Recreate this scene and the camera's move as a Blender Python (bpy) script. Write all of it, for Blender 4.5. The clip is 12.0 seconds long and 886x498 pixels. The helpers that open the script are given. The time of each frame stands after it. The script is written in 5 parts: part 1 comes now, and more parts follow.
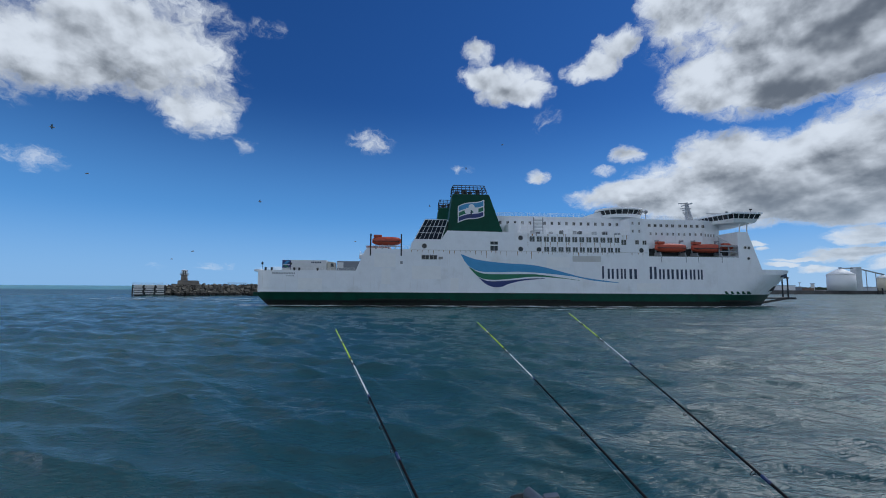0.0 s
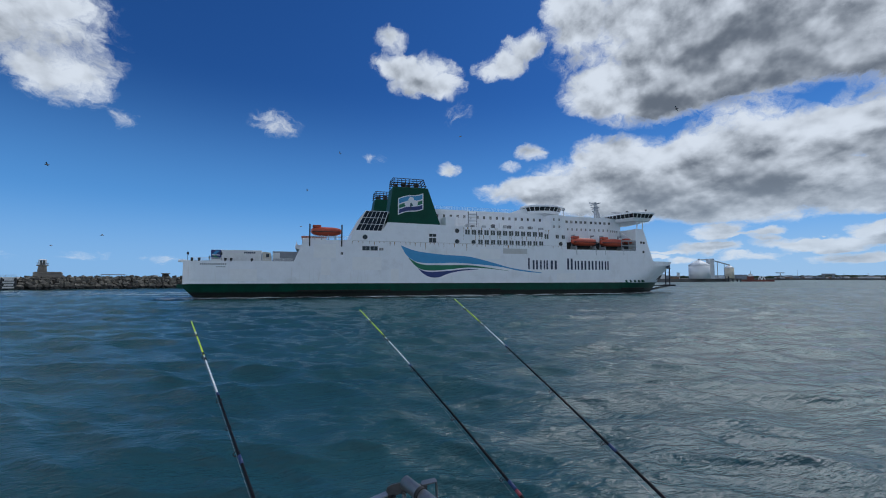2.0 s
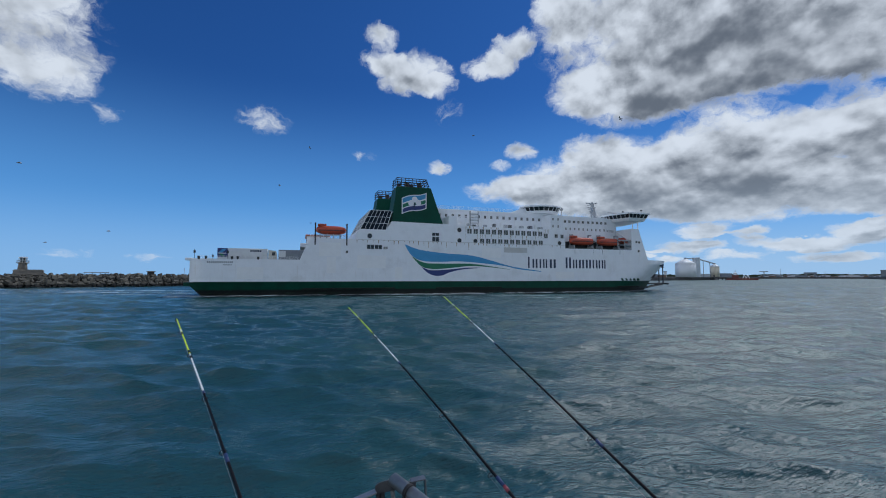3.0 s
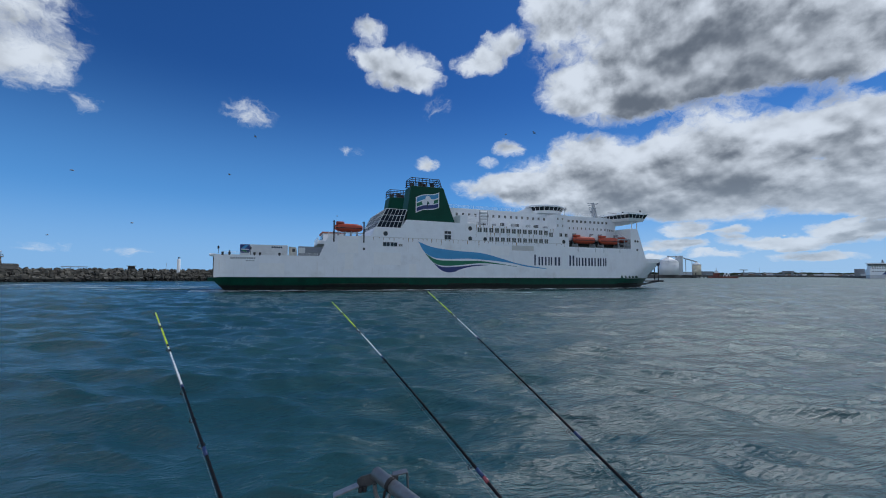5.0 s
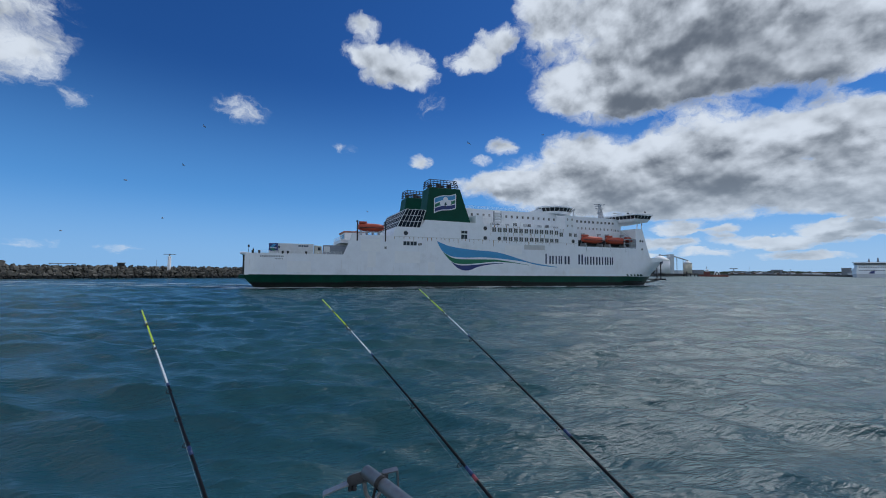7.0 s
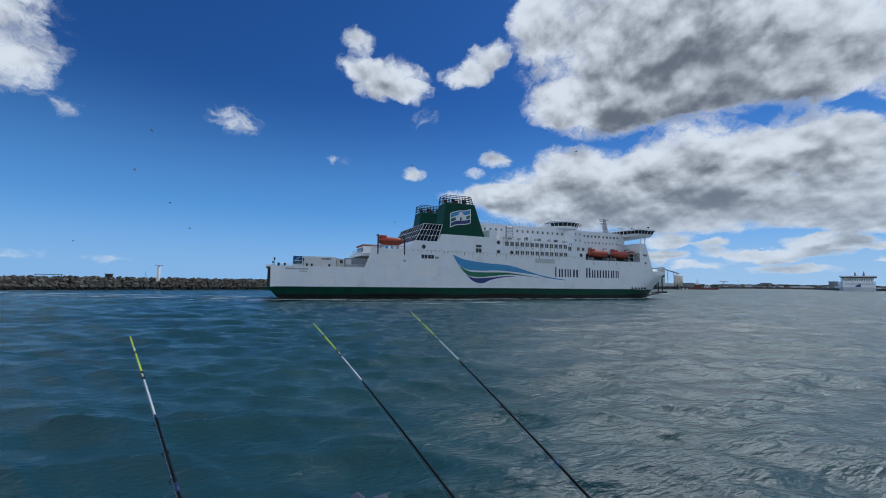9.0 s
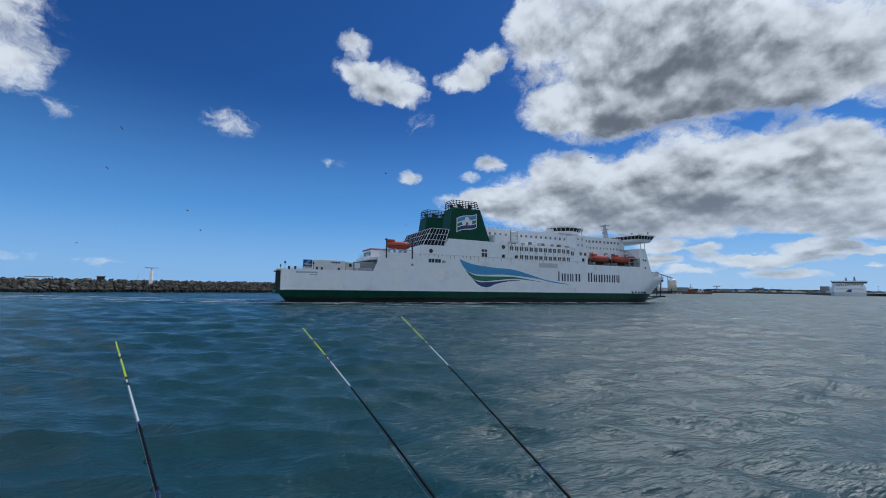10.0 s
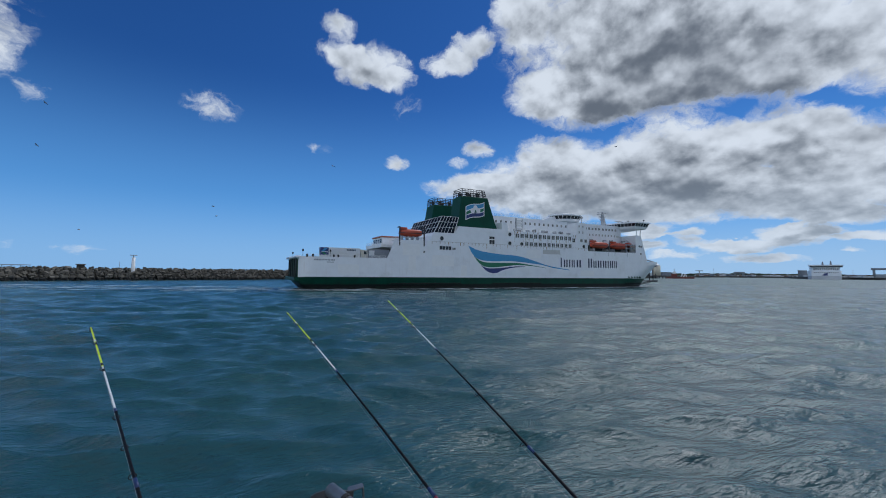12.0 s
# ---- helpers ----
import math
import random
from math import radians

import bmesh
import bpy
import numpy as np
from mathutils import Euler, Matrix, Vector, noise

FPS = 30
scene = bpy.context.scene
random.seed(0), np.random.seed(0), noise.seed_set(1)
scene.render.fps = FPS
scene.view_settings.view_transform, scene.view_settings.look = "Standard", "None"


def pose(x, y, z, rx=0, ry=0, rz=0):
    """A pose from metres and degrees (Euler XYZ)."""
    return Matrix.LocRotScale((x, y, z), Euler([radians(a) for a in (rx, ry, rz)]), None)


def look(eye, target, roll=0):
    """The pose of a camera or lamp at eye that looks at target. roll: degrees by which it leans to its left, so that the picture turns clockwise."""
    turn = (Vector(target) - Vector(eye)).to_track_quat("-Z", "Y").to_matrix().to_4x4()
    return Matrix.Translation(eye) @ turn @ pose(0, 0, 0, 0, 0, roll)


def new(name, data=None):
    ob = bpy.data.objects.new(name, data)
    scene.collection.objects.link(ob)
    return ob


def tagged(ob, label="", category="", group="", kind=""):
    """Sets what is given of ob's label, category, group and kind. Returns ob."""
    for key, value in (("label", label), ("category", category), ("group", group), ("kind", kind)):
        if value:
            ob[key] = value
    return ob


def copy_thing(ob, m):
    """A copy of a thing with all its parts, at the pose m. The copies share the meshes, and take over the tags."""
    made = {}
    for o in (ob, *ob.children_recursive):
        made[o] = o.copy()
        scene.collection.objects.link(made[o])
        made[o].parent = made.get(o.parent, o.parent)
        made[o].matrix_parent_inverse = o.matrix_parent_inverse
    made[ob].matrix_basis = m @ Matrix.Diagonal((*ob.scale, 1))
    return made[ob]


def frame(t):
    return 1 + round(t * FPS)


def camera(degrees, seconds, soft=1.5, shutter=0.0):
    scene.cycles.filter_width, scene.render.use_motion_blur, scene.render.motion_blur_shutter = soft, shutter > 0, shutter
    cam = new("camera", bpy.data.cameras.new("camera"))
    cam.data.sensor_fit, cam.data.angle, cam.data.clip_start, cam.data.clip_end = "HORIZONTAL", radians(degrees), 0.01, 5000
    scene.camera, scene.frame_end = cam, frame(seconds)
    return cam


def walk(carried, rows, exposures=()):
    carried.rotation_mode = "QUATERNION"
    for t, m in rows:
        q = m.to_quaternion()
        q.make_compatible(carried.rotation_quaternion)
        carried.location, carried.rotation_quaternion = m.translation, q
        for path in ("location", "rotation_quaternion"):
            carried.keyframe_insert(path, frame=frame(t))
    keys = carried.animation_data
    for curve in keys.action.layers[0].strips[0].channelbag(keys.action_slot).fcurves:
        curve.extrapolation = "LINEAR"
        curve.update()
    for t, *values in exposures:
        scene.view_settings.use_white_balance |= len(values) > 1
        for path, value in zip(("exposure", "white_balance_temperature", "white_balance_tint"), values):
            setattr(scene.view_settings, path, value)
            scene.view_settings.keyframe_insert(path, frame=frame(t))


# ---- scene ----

# ======== camera: held in the hand on a jetty, 6.1 m over the water ========
cam = camera(93.0, 12.0, soft=1.0)
EYE = 6.12
# seconds, offset from the standing place (m), yaw, pitch, roll
ROWS = [
    (0, -0.1777, -0.0474, 0.0337, 0, 5.18, -0.384),
    (0.5, -0.0576, -0.0043, 0.0254, -4.33, 4.822, -0.315),
    (1, 0.0045, 0.0128, 0.013, -7.959, 4.443, -0.302),
    (1.5, -0.0161, 0.0258, 0.0096, -10.453, 4.124, -0.169),
    (2, -0.0159, 0.0284, 0.0087, -12.014, 3.929, -0.029),
    (2.5, -0.0183, 0.042, 0.0044, -12.856, 3.807, -0.006),
    (3, -0.0127, 0.0284, 0.0048, -13.385, 3.7, -0.089),
    (5, 0.0015, 0.018, -0.003, -15.155, 3.23, -0.412),
    (5.5, 0, 0, 0, -15.448, 3.131, -0.517),
    (6, 0.0019, -0.0068, 0.0042, -15.667, 3.005, -0.572),
    (6.5, 0.0145, 0.0233, -0.0052, -15.863, 2.89, -0.583),
    (8.5, 0.0141, 0.0149, 0.038, -16.769, 3.966, -0.635),
    (9, 0.0145, -0.0012, 0.0597, -17.06, 4.599, -0.749),
    (9.5, 0.0238, 0.0001, 0.0616, -17.414, 5.012, -0.873),
    (10, 0.0387, -0.011, 0.0686, -17.727, 5.099, -0.944),
    (10.5, 0.0429, 0.0011, 0.0605, -18.083, 4.852, -0.897),
    (11, 0.0442, -0.0088, 0.0618, -18.425, 4.426, -0.803),
    (11.5, 0.044, 0.005, 0.0638, -18.836, 3.844, -0.719),
    (12, 0.0543, 0.0191, 0.0517, -19.366, 3.236, -0.614),
]
walk(cam, [(t, pose(x, y, EYE + z, 90 + pitch, roll, yaw)) for t, x, y, z, yaw, pitch, roll in ROWS],
     exposures=[(0.0, 0.0, 6150, 10), (12.0, 0.0, 6150, 10)])

# ======== light: high sun ahead and to the right, veiled by cloud; broken cumulus ========
SUN_FROM = Vector((0.560, 0.240, 0.790)).normalized()
sun = new("sun", bpy.data.lights.new("sun", "SUN"))
sun.data.energy, sun.data.angle, sun.data.color = 1.3, radians(28.0), (1.0, 0.98, 0.955)
sun.matrix_world = look((0, 0, 300), Vector((0, 0, 300)) - SUN_FROM)

# clouds: azimuth (left of north positive), elevation, half widths in degrees, weight
WEST_CLOUD = [(41.6, 24.2, 7.9, 4.9, 0.72), (32.8, 23.6, 7.2, 4.7, 0.72), (30.9, 19.2, 4.9, 2.7, 0.72), (44.1, 21.9, 5.2, 3.9, 0.72), (37.4, 28.5, 10.9, 4.4, 0.72), (25.8, 16.9, 1.9, 1.4, 0.42), (24.0, 30.5, 2.9, 1.5, 0.32), (45.5, 12.3, 3.6, 1.7, 0.6), (50.6, 20.9, 6.4, 6.1, 0.72)]
SMALL_CLOUDS = [(-4.6, 30.4, 2.8, 1.6, 0.9), (-9.1, 26.2, 6.1, 3.1, 1), (-5.0, 27.6, 3.7, 1.8, 0.8), (-12.3, 24.8, 3.5, 1.7, 0.8), (-22.2, 28.0, 3.1, 2.4, 0.9), (-19.3, 26.8, 4.1, 1.8, 0.9), (-24.5, 29.2, 1.9, 2.1, 0.9), (-13.0, 14.6, 2.3, 1.2, 0.8), (-24.1, 16.5, 2.3, 1.4, 0.85), (-21.2, 14.8, 1.9, 0.9, 0.6), (10.3, 19.2, 3.8, 2.0, 0.50), (-2.8, 15.9, 1.9, 0.9, 0.38), (-14.1, 21.6, 2.7, 2.1, 0.28)]
HIGH_BANK = [(-42.5, 27.6, 15.1, 5.2, 1), (-32.2, 22.9, 5.1, 3.3, 1), (-38.4, 21.2, 7.4, 3.1, 1), (-51.2, 26.1, 13.9, 5.9, 1), (-59.3, 23.7, 8.5, 4.7, 1), (-46.7, 22.7, 12.3, 4.1, 1), (-59.6, 20.5, 5.0, 2.6, 0.8), (-29.6, 31.9, 4.5, 4.3, 1), (-48.7, 34.0, 21.7, 6.2, 1), (-55.0, 51.0, 34.0, 13.0, 1.1), (-67.6, 21.5, 6.2, 5.2, 1)]
LOW_BANK = [(-33.6, 15.9, 5.0, 2.5, 1), (-39.0, 13.8, 7.2, 3.2, 1), (-23.2, 11.5, 6.9, 1.9, 0.9), (-32.1, 12.2, 10.7, 3.3, 1), (-48.2, 15.4, 6.7, 3.7, 1), (-44.1, 12.0, 9.7, 4.0, 1), (-53.9, 13.0, 7.8, 3.9, 1), (-58.6, 15.2, 5.5, 3.8, 1), (-62.1, 12.6, 4.9, 4.7, 1), (-59.6, 8.4, 6.5, 2.8, 1), (-51.3, 8.7, 10.9, 3.0, 1), (-42.2, 8.8, 12.4, 2.3, 1), (-31.0, 9.1, 9.3, 1.8, 0.8), (-66.4, 10.8, 6.0, 5.3, 1), (-71.1, 9.4, 6.2, 5.8, 1)]
FAR_PUFFS = [(-59.9, 4.1, 4.0, 0.9, 1.0), (-55.1, 3.4, 4.2, 0.9, 1.0), (-45.1, 5.4, 3.6, 1.1, 1.0), (-43.9, 3.6, 4.2, 1.0, 1.0), (-51.2, 3.8, 3.1, 0.8, 0.9), (-61.7, 6.1, 2.3, 1.0, 1.1), (-62.9, 6.0, 4.1, 1.2, 1.1), (-59.3, 4.7, 4.1, 0.9, 1.1), (-65.8, 3.8, 3.0, 0.9, 1.0), (-48.0, 2.4, 4.0, 0.6, 0.8), (-56.5, 2.0, 5.0, 0.5, 0.7), (28.3, 2.2, 3.0, 0.5, 0.40), (34.3, 2.1, 1.6, 0.5, 0.30), (22.1, 2.0, 3.0, 0.5, 0.28)]
puff = random.Random(17)
HORIZON_PUFFS = [(-36 - 1.6 * k + puff.uniform(-0.8, 0.8), puff.uniform(1.6, 5.6), puff.uniform(1.0, 2.6), puff.uniform(0.28, 0.6), puff.uniform(0.7, 1.0)) for k in range(24)]
CLOUDS = WEST_CLOUD + SMALL_CLOUDS + HIGH_BANK + LOW_BANK + FAR_PUFFS + HORIZON_PUFFS


class Tree:
    """Short hand for building node trees."""

    def __init__(self, tree):
        self.t = tree

    def put(self, socket, value):
        if isinstance(value, bpy.types.NodeSocket):
            self.t.links.new(value, socket)
        elif value is not None:
            socket.default_value = value

    def math(self, op, a, b=None, c=None, clamp=False):
        n = self.t.nodes.new("ShaderNodeMath")
        n.operation, n.use_clamp = op, clamp
        for s, v in zip(n.inputs, (a, b, c)):
            self.put(s, v)
        return n.outputs[0]

    def vec(self, op, a, b=None):
        n = self.t.nodes.new("ShaderNodeVectorMath")
        n.operation = op
        self.put(n.inputs[0], a)
        if b is not None:
            self.put(n.inputs[1], b)
        return n.outputs["Value"] if op in ("LENGTH", "DOT_PRODUCT") else n.outputs[0]

    def noise(self, vector, scale, detail=4.0, rough=0.55, distortion=0.0):
        n = self.t.nodes.new("ShaderNodeTexNoise")
        self.put(n.inputs["Vector"], vector)
        n.inputs["Scale"].default_value, n.inputs["Detail"].default_value = scale, detail
        n.inputs["Roughness"].default_value, n.inputs["Distortion"].default_value = rough, distortion
        return n.outputs[0]

    def ramp(self, value, lo, hi, a=0.0, b=1.0, smooth=True):
        n = self.t.nodes.new("ShaderNodeMapRange")
        n.interpolation_type = "SMOOTHSTEP" if smooth else "LINEAR"
        for s, v in zip(n.inputs, (value, lo, hi, a, b)):
            self.put(s, v)
        return n.outputs[0]

    def mix(self, factor, a, b, kind="MIX"):
        n = self.t.nodes.new("ShaderNodeMix")
        n.data_type, n.blend_type = "RGBA", kind
        self.put(n.inputs[0], factor)
        for s, v in ((n.inputs[6], a), (n.inputs[7], b)):
            self.put(s, (*v, 1) if isinstance(v, tuple) and len(v) == 3 else v)
        return n.outputs[2]

    def combine(self, x, y, z):
        n = self.t.nodes.new("ShaderNodeCombineXYZ")
        for s, v in zip(n.inputs, (x, y, z)):
            self.put(s, v)
        return n.outputs[0]

    def split(self, v):
        n = self.t.nodes.new("ShaderNodeSeparateXYZ")
        self.put(n.inputs[0], v)
        return n.outputs

    def bump(self, height, strength, distance):
        n = self.t.nodes.new("ShaderNodeBump")
        n.inputs["Strength"].default_value, n.inputs["Distance"].default_value = strength, distance
        self.put(n.inputs["Height"], height)
        return n.outputs[0]


def cloud_group():
    """A group that gives, at (azimuth, elevation, 0) in degrees, the thickness of cloud and the height of its billows."""
    g = bpy.data.node_groups.new("cloud_thickness", "ShaderNodeTree")
    g.interface.new_socket("Place", in_out="INPUT", socket_type="NodeSocketVector")
    g.interface.new_socket("Thickness", in_out="OUTPUT", socket_type="NodeSocketFloat")
    g.interface.new_socket("Billow", in_out="OUTPUT", socket_type="NodeSocketFloat")
    T = Tree(g)
    gin, gout = g.nodes.new("NodeGroupInput"), g.nodes.new("NodeGroupOutput")
    place = gin.outputs[0]
    sep = T.split(place)
    # clouds far off, near the horizon, show smaller and flatter
    low = T.math("MAXIMUM", sep[1], -1.0)
    depth = T.math("ADD", low, T.math("MULTIPLY", T.math("LOGARITHM", T.math("ADD", low, 3.0), math.e), 6.0))
    grain = T.combine(sep[0], depth, 0.0)

    def cells(vector, scale, detail, rough, smooth):
        n = g.nodes.new("ShaderNodeTexVoronoi")
        n.voronoi_dimensions, n.feature, n.normalize = "2D", "SMOOTH_F1", True
        T.put(n.inputs["Vector"], vector)
        n.inputs["Scale"].default_value, n.inputs["Detail"].default_value = scale, detail
        n.inputs["Roughness"].default_value, n.inputs["Smoothness"].default_value = rough, smooth
        return T.math("SUBTRACT", 1.0, n.outputs["Distance"])

    wob = g.nodes.new("ShaderNodeTexNoise")
    wob.inputs["Scale"].default_value, wob.inputs["Detail"].default_value = 0.24, 5.0
    wob.inputs["Roughness"].default_value = 0.58
    T.put(wob.inputs["Vector"], grain)
    stray = T.vec("SUBTRACT", wob.outputs[1], (0.5, 0.5, 0.5))
    moved = T.vec("ADD", place, T.vec("MULTIPLY", stray, (3.4, 2.3, 0.0)))
    bent = T.vec("ADD", grain, T.vec("MULTIPLY", stray, (5.0, 5.0, 0.0)))
    total = None
    for az, el, sx, sy, w in CLOUDS:
        k = 1.0 if sx < 6.5 else 0.88
        d = T.vec("MULTIPLY", T.vec("SUBTRACT", moved, (az, el, 0)), (k / sx, k / sy, 0))
        one = T.math("MULTIPLY_ADD", T.vec("DOT_PRODUCT", d, d), -w, w)
        one = T.math("MAXIMUM", one, 0.0)
        total = one if total is None else T.math("ADD", total, one)
    # the rest of the sky: scattered cumulus outside the part described above
    outside = T.ramp(T.math("ABSOLUTE", T.math("ADD", sep[0], 8.0)), 66.0, 80.0)
    overhead = T.math("MULTIPLY", T.ramp(sep[1], 35.0, 44.0), T.ramp(sep[0], -20.0, -32.0))
    outside = T.math("MAXIMUM", outside, overhead)
    rest = T.ramp(T.noise(T.vec("MULTIPLY", place, (1, 1.6, 1)), 0.035, 2.0), 0.40, 0.57, 0.0, 1.0)
    rest = T.math("MULTIPLY", rest, outside)
    total = T.math("MAXIMUM", total, rest)
    billow = T.math("ADD", T.math("MULTIPLY", cells(bent, 0.17, 4.0, 0.55, 0.4), 0.75), T.math("MULTIPLY", T.noise(grain, 0.12, 6.0, 0.6), 0.6))
    shreds = T.noise(bent, 0.55, 7.0, 0.66)
    edge = T.math("ADD", T.math("MULTIPLY_ADD", billow, 1.5, -1.30), T.math("MULTIPLY_ADD", shreds, 2.0, -1.0))
    # the larger swellings alone, for the light on them
    swell = T.math("ADD", T.math("MULTIPLY", cells(T.vec("ADD", grain, T.vec("MULTIPLY", stray, (3.5, 3.5, 0.0))), 0.20, 2.0, 0.42, 0.8), 0.75), T.math("MULTIPLY", T.noise(grain, 0.16, 4.0, 0.5), 0.8))
    reach = T.ramp(total, 0.0, 0.25)
    thick = T.math("ADD", T.math("MULTIPLY_ADD", total, 1.2, -0.08), T.math("MULTIPLY", edge, T.math("MULTIPLY", reach, 0.85)))
    T.put(gout.inputs[0], thick)
    T.put(gout.inputs[1], swell)
    return g


def make_world():
    world = bpy.data.worlds.new("sky")
    scene.world = world
    world.use_nodes = True
    tree = world.node_tree
    tree.nodes.clear()
    T = Tree(tree)
    sky = tree.nodes.new("ShaderNodeTexSky")
    sky.sky_type, sky.sun_disc = "NISHITA", False
    sky.sun_elevation = math.asin(SUN_FROM.z)
    sky.sun_rotation = math.atan2(SUN_FROM.x, SUN_FROM.y)
    sky.altitude, sky.air_density, sky.dust_density, sky.ozone_density = 0, 1.0, 0.3, 2.6
    coord = tree.nodes.new("ShaderNodeTexCoord")
    d = T.split(T.vec("NORMALIZE", coord.outputs["Generated"]))
    az = T.math("DEGREES", T.math("ARCTAN2", T.math("MULTIPLY", d[0], -1.0), d[1]))
    el = T.math("DEGREES", T.math("ARCSINE", d[2]))
    place = T.combine(az, el, 0.0)
    group = cloud_group()

    def sample(p):
        n = tree.nodes.new("ShaderNodeGroup")
        n.node_tree = group
        T.put(n.inputs[0], p)
        return n.outputs

    here = sample(place)
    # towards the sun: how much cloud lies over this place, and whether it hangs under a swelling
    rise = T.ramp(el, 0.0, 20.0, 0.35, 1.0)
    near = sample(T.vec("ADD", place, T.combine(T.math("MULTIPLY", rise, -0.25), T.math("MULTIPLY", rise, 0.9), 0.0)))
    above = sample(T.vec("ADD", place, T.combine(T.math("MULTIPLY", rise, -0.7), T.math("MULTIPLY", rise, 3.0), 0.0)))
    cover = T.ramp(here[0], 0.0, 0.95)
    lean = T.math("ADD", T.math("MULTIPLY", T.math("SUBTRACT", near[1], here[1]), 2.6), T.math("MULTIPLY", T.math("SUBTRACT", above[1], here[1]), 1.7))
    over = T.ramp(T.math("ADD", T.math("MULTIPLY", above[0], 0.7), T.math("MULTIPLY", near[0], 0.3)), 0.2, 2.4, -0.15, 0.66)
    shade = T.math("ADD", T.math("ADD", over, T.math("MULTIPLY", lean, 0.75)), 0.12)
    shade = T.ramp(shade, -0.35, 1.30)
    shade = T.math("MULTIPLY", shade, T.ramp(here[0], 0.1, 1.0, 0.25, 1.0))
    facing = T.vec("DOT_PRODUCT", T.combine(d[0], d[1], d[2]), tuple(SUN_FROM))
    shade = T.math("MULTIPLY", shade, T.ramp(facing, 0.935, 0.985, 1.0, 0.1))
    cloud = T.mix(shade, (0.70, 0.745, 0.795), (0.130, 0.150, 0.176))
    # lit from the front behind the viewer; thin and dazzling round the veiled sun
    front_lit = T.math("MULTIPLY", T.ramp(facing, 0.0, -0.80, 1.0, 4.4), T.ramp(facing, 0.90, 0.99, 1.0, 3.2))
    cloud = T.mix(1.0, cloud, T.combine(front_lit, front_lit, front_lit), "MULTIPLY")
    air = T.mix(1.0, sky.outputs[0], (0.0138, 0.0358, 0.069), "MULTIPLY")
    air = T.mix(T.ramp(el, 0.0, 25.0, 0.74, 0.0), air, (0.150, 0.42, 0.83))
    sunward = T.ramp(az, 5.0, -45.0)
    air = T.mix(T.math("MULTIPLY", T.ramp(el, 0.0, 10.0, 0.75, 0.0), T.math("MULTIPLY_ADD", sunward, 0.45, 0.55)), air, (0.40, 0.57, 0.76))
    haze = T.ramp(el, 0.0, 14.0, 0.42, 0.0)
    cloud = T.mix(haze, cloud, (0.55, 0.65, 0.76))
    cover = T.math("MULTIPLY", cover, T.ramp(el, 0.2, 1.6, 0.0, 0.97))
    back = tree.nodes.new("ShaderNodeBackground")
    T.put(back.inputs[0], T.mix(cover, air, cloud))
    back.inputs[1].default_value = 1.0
    out = tree.nodes.new("ShaderNodeOutputWorld")
    tree.links.new(back.outputs[0], out.inputs[0])
    world.cycles.sampling_method, world.cycles.sample_map_resolution = "MANUAL", 1024


make_world()


# ======== materials ========
def material(name, color, rough=0.5, metal=0.0, scale=1.0, vary=0.15, bump=0.0, dirt=None, dirt_amount=0.0, streaks=None, streak_amount=0.0, random_tint=0.0, band=None):
    """Paint, stone or metal with grain and stains. streaks: colour of runs down the side; band: (height, colour) of a tide mark."""
    m = bpy.data.materials.new(name)
    m.use_nodes = True
    tree = m.node_tree
    T = Tree(tree)
    b = tree.nodes["Principled BSDF"]
    coord = tree.nodes.new("ShaderNodeTexCoord").outputs["Object"]
    fine = T.noise(coord, 9.0 * scale, 5.0, 0.6)
    coarse = T.noise(coord, 0.8 * scale, 4.0, 0.6)
    col = T.mix(T.ramp(coarse, 0.3, 0.7), tuple(c * (1 - vary) for c in color), tuple(min(1, c * (1 + vary)) for c in color))
    col = T.mix(T.ramp(fine, 0.35, 0.75, 0, 0.5), col, tuple(c * (1 - vary * 1.3) for c in color))
    if random_tint:
        info = tree.nodes.new("ShaderNodeObjectInfo").outputs["Random"]
        col = T.mix(random_tint, col, T.mix(info, tuple(c * 0.45 for c in color), tuple(min(1, c * 1.7) for c in color)))
    if dirt:
        patch = T.ramp(T.noise(coord, 0.33 * scale, 6.0, 0.65), 0.52, 0.72, 0, dirt_amount)
        col = T.mix(patch, col, dirt)
    if streaks:
        runs = T.noise(T.vec("MULTIPLY", coord, (1.6, 1.6, 0.10)), 1.0, 5.0, 0.7)
        col = T.mix(T.ramp(runs, 0.56, 0.74, 0, streak_amount), col, streaks)
    if band:
        z = T.split(tree.nodes.new("ShaderNodeNewGeometry").outputs["Position"])[2]
        edge = T.math("ADD", z, T.math("MULTIPLY", T.noise(coord, 1.5, 3.0), 0.9))
        col = T.mix(T.ramp(edge, band[0], band[0] + 0.7, 1.0, 0.0), col, band[1])
    T.put(b.inputs["Base Color"], col)
    T.put(b.inputs["Roughness"], T.ramp(fine, 0.2, 0.8, max(0.02, rough - 0.08), min(1, rough + 0.1), False))
    b.inputs["Metallic"].default_value = metal
    if bump:
        T.put(b.inputs["Normal"], T.bump(T.math("ADD", fine, T.math("MULTIPLY", coarse, 2.0)), 0.6, bump))
    return m


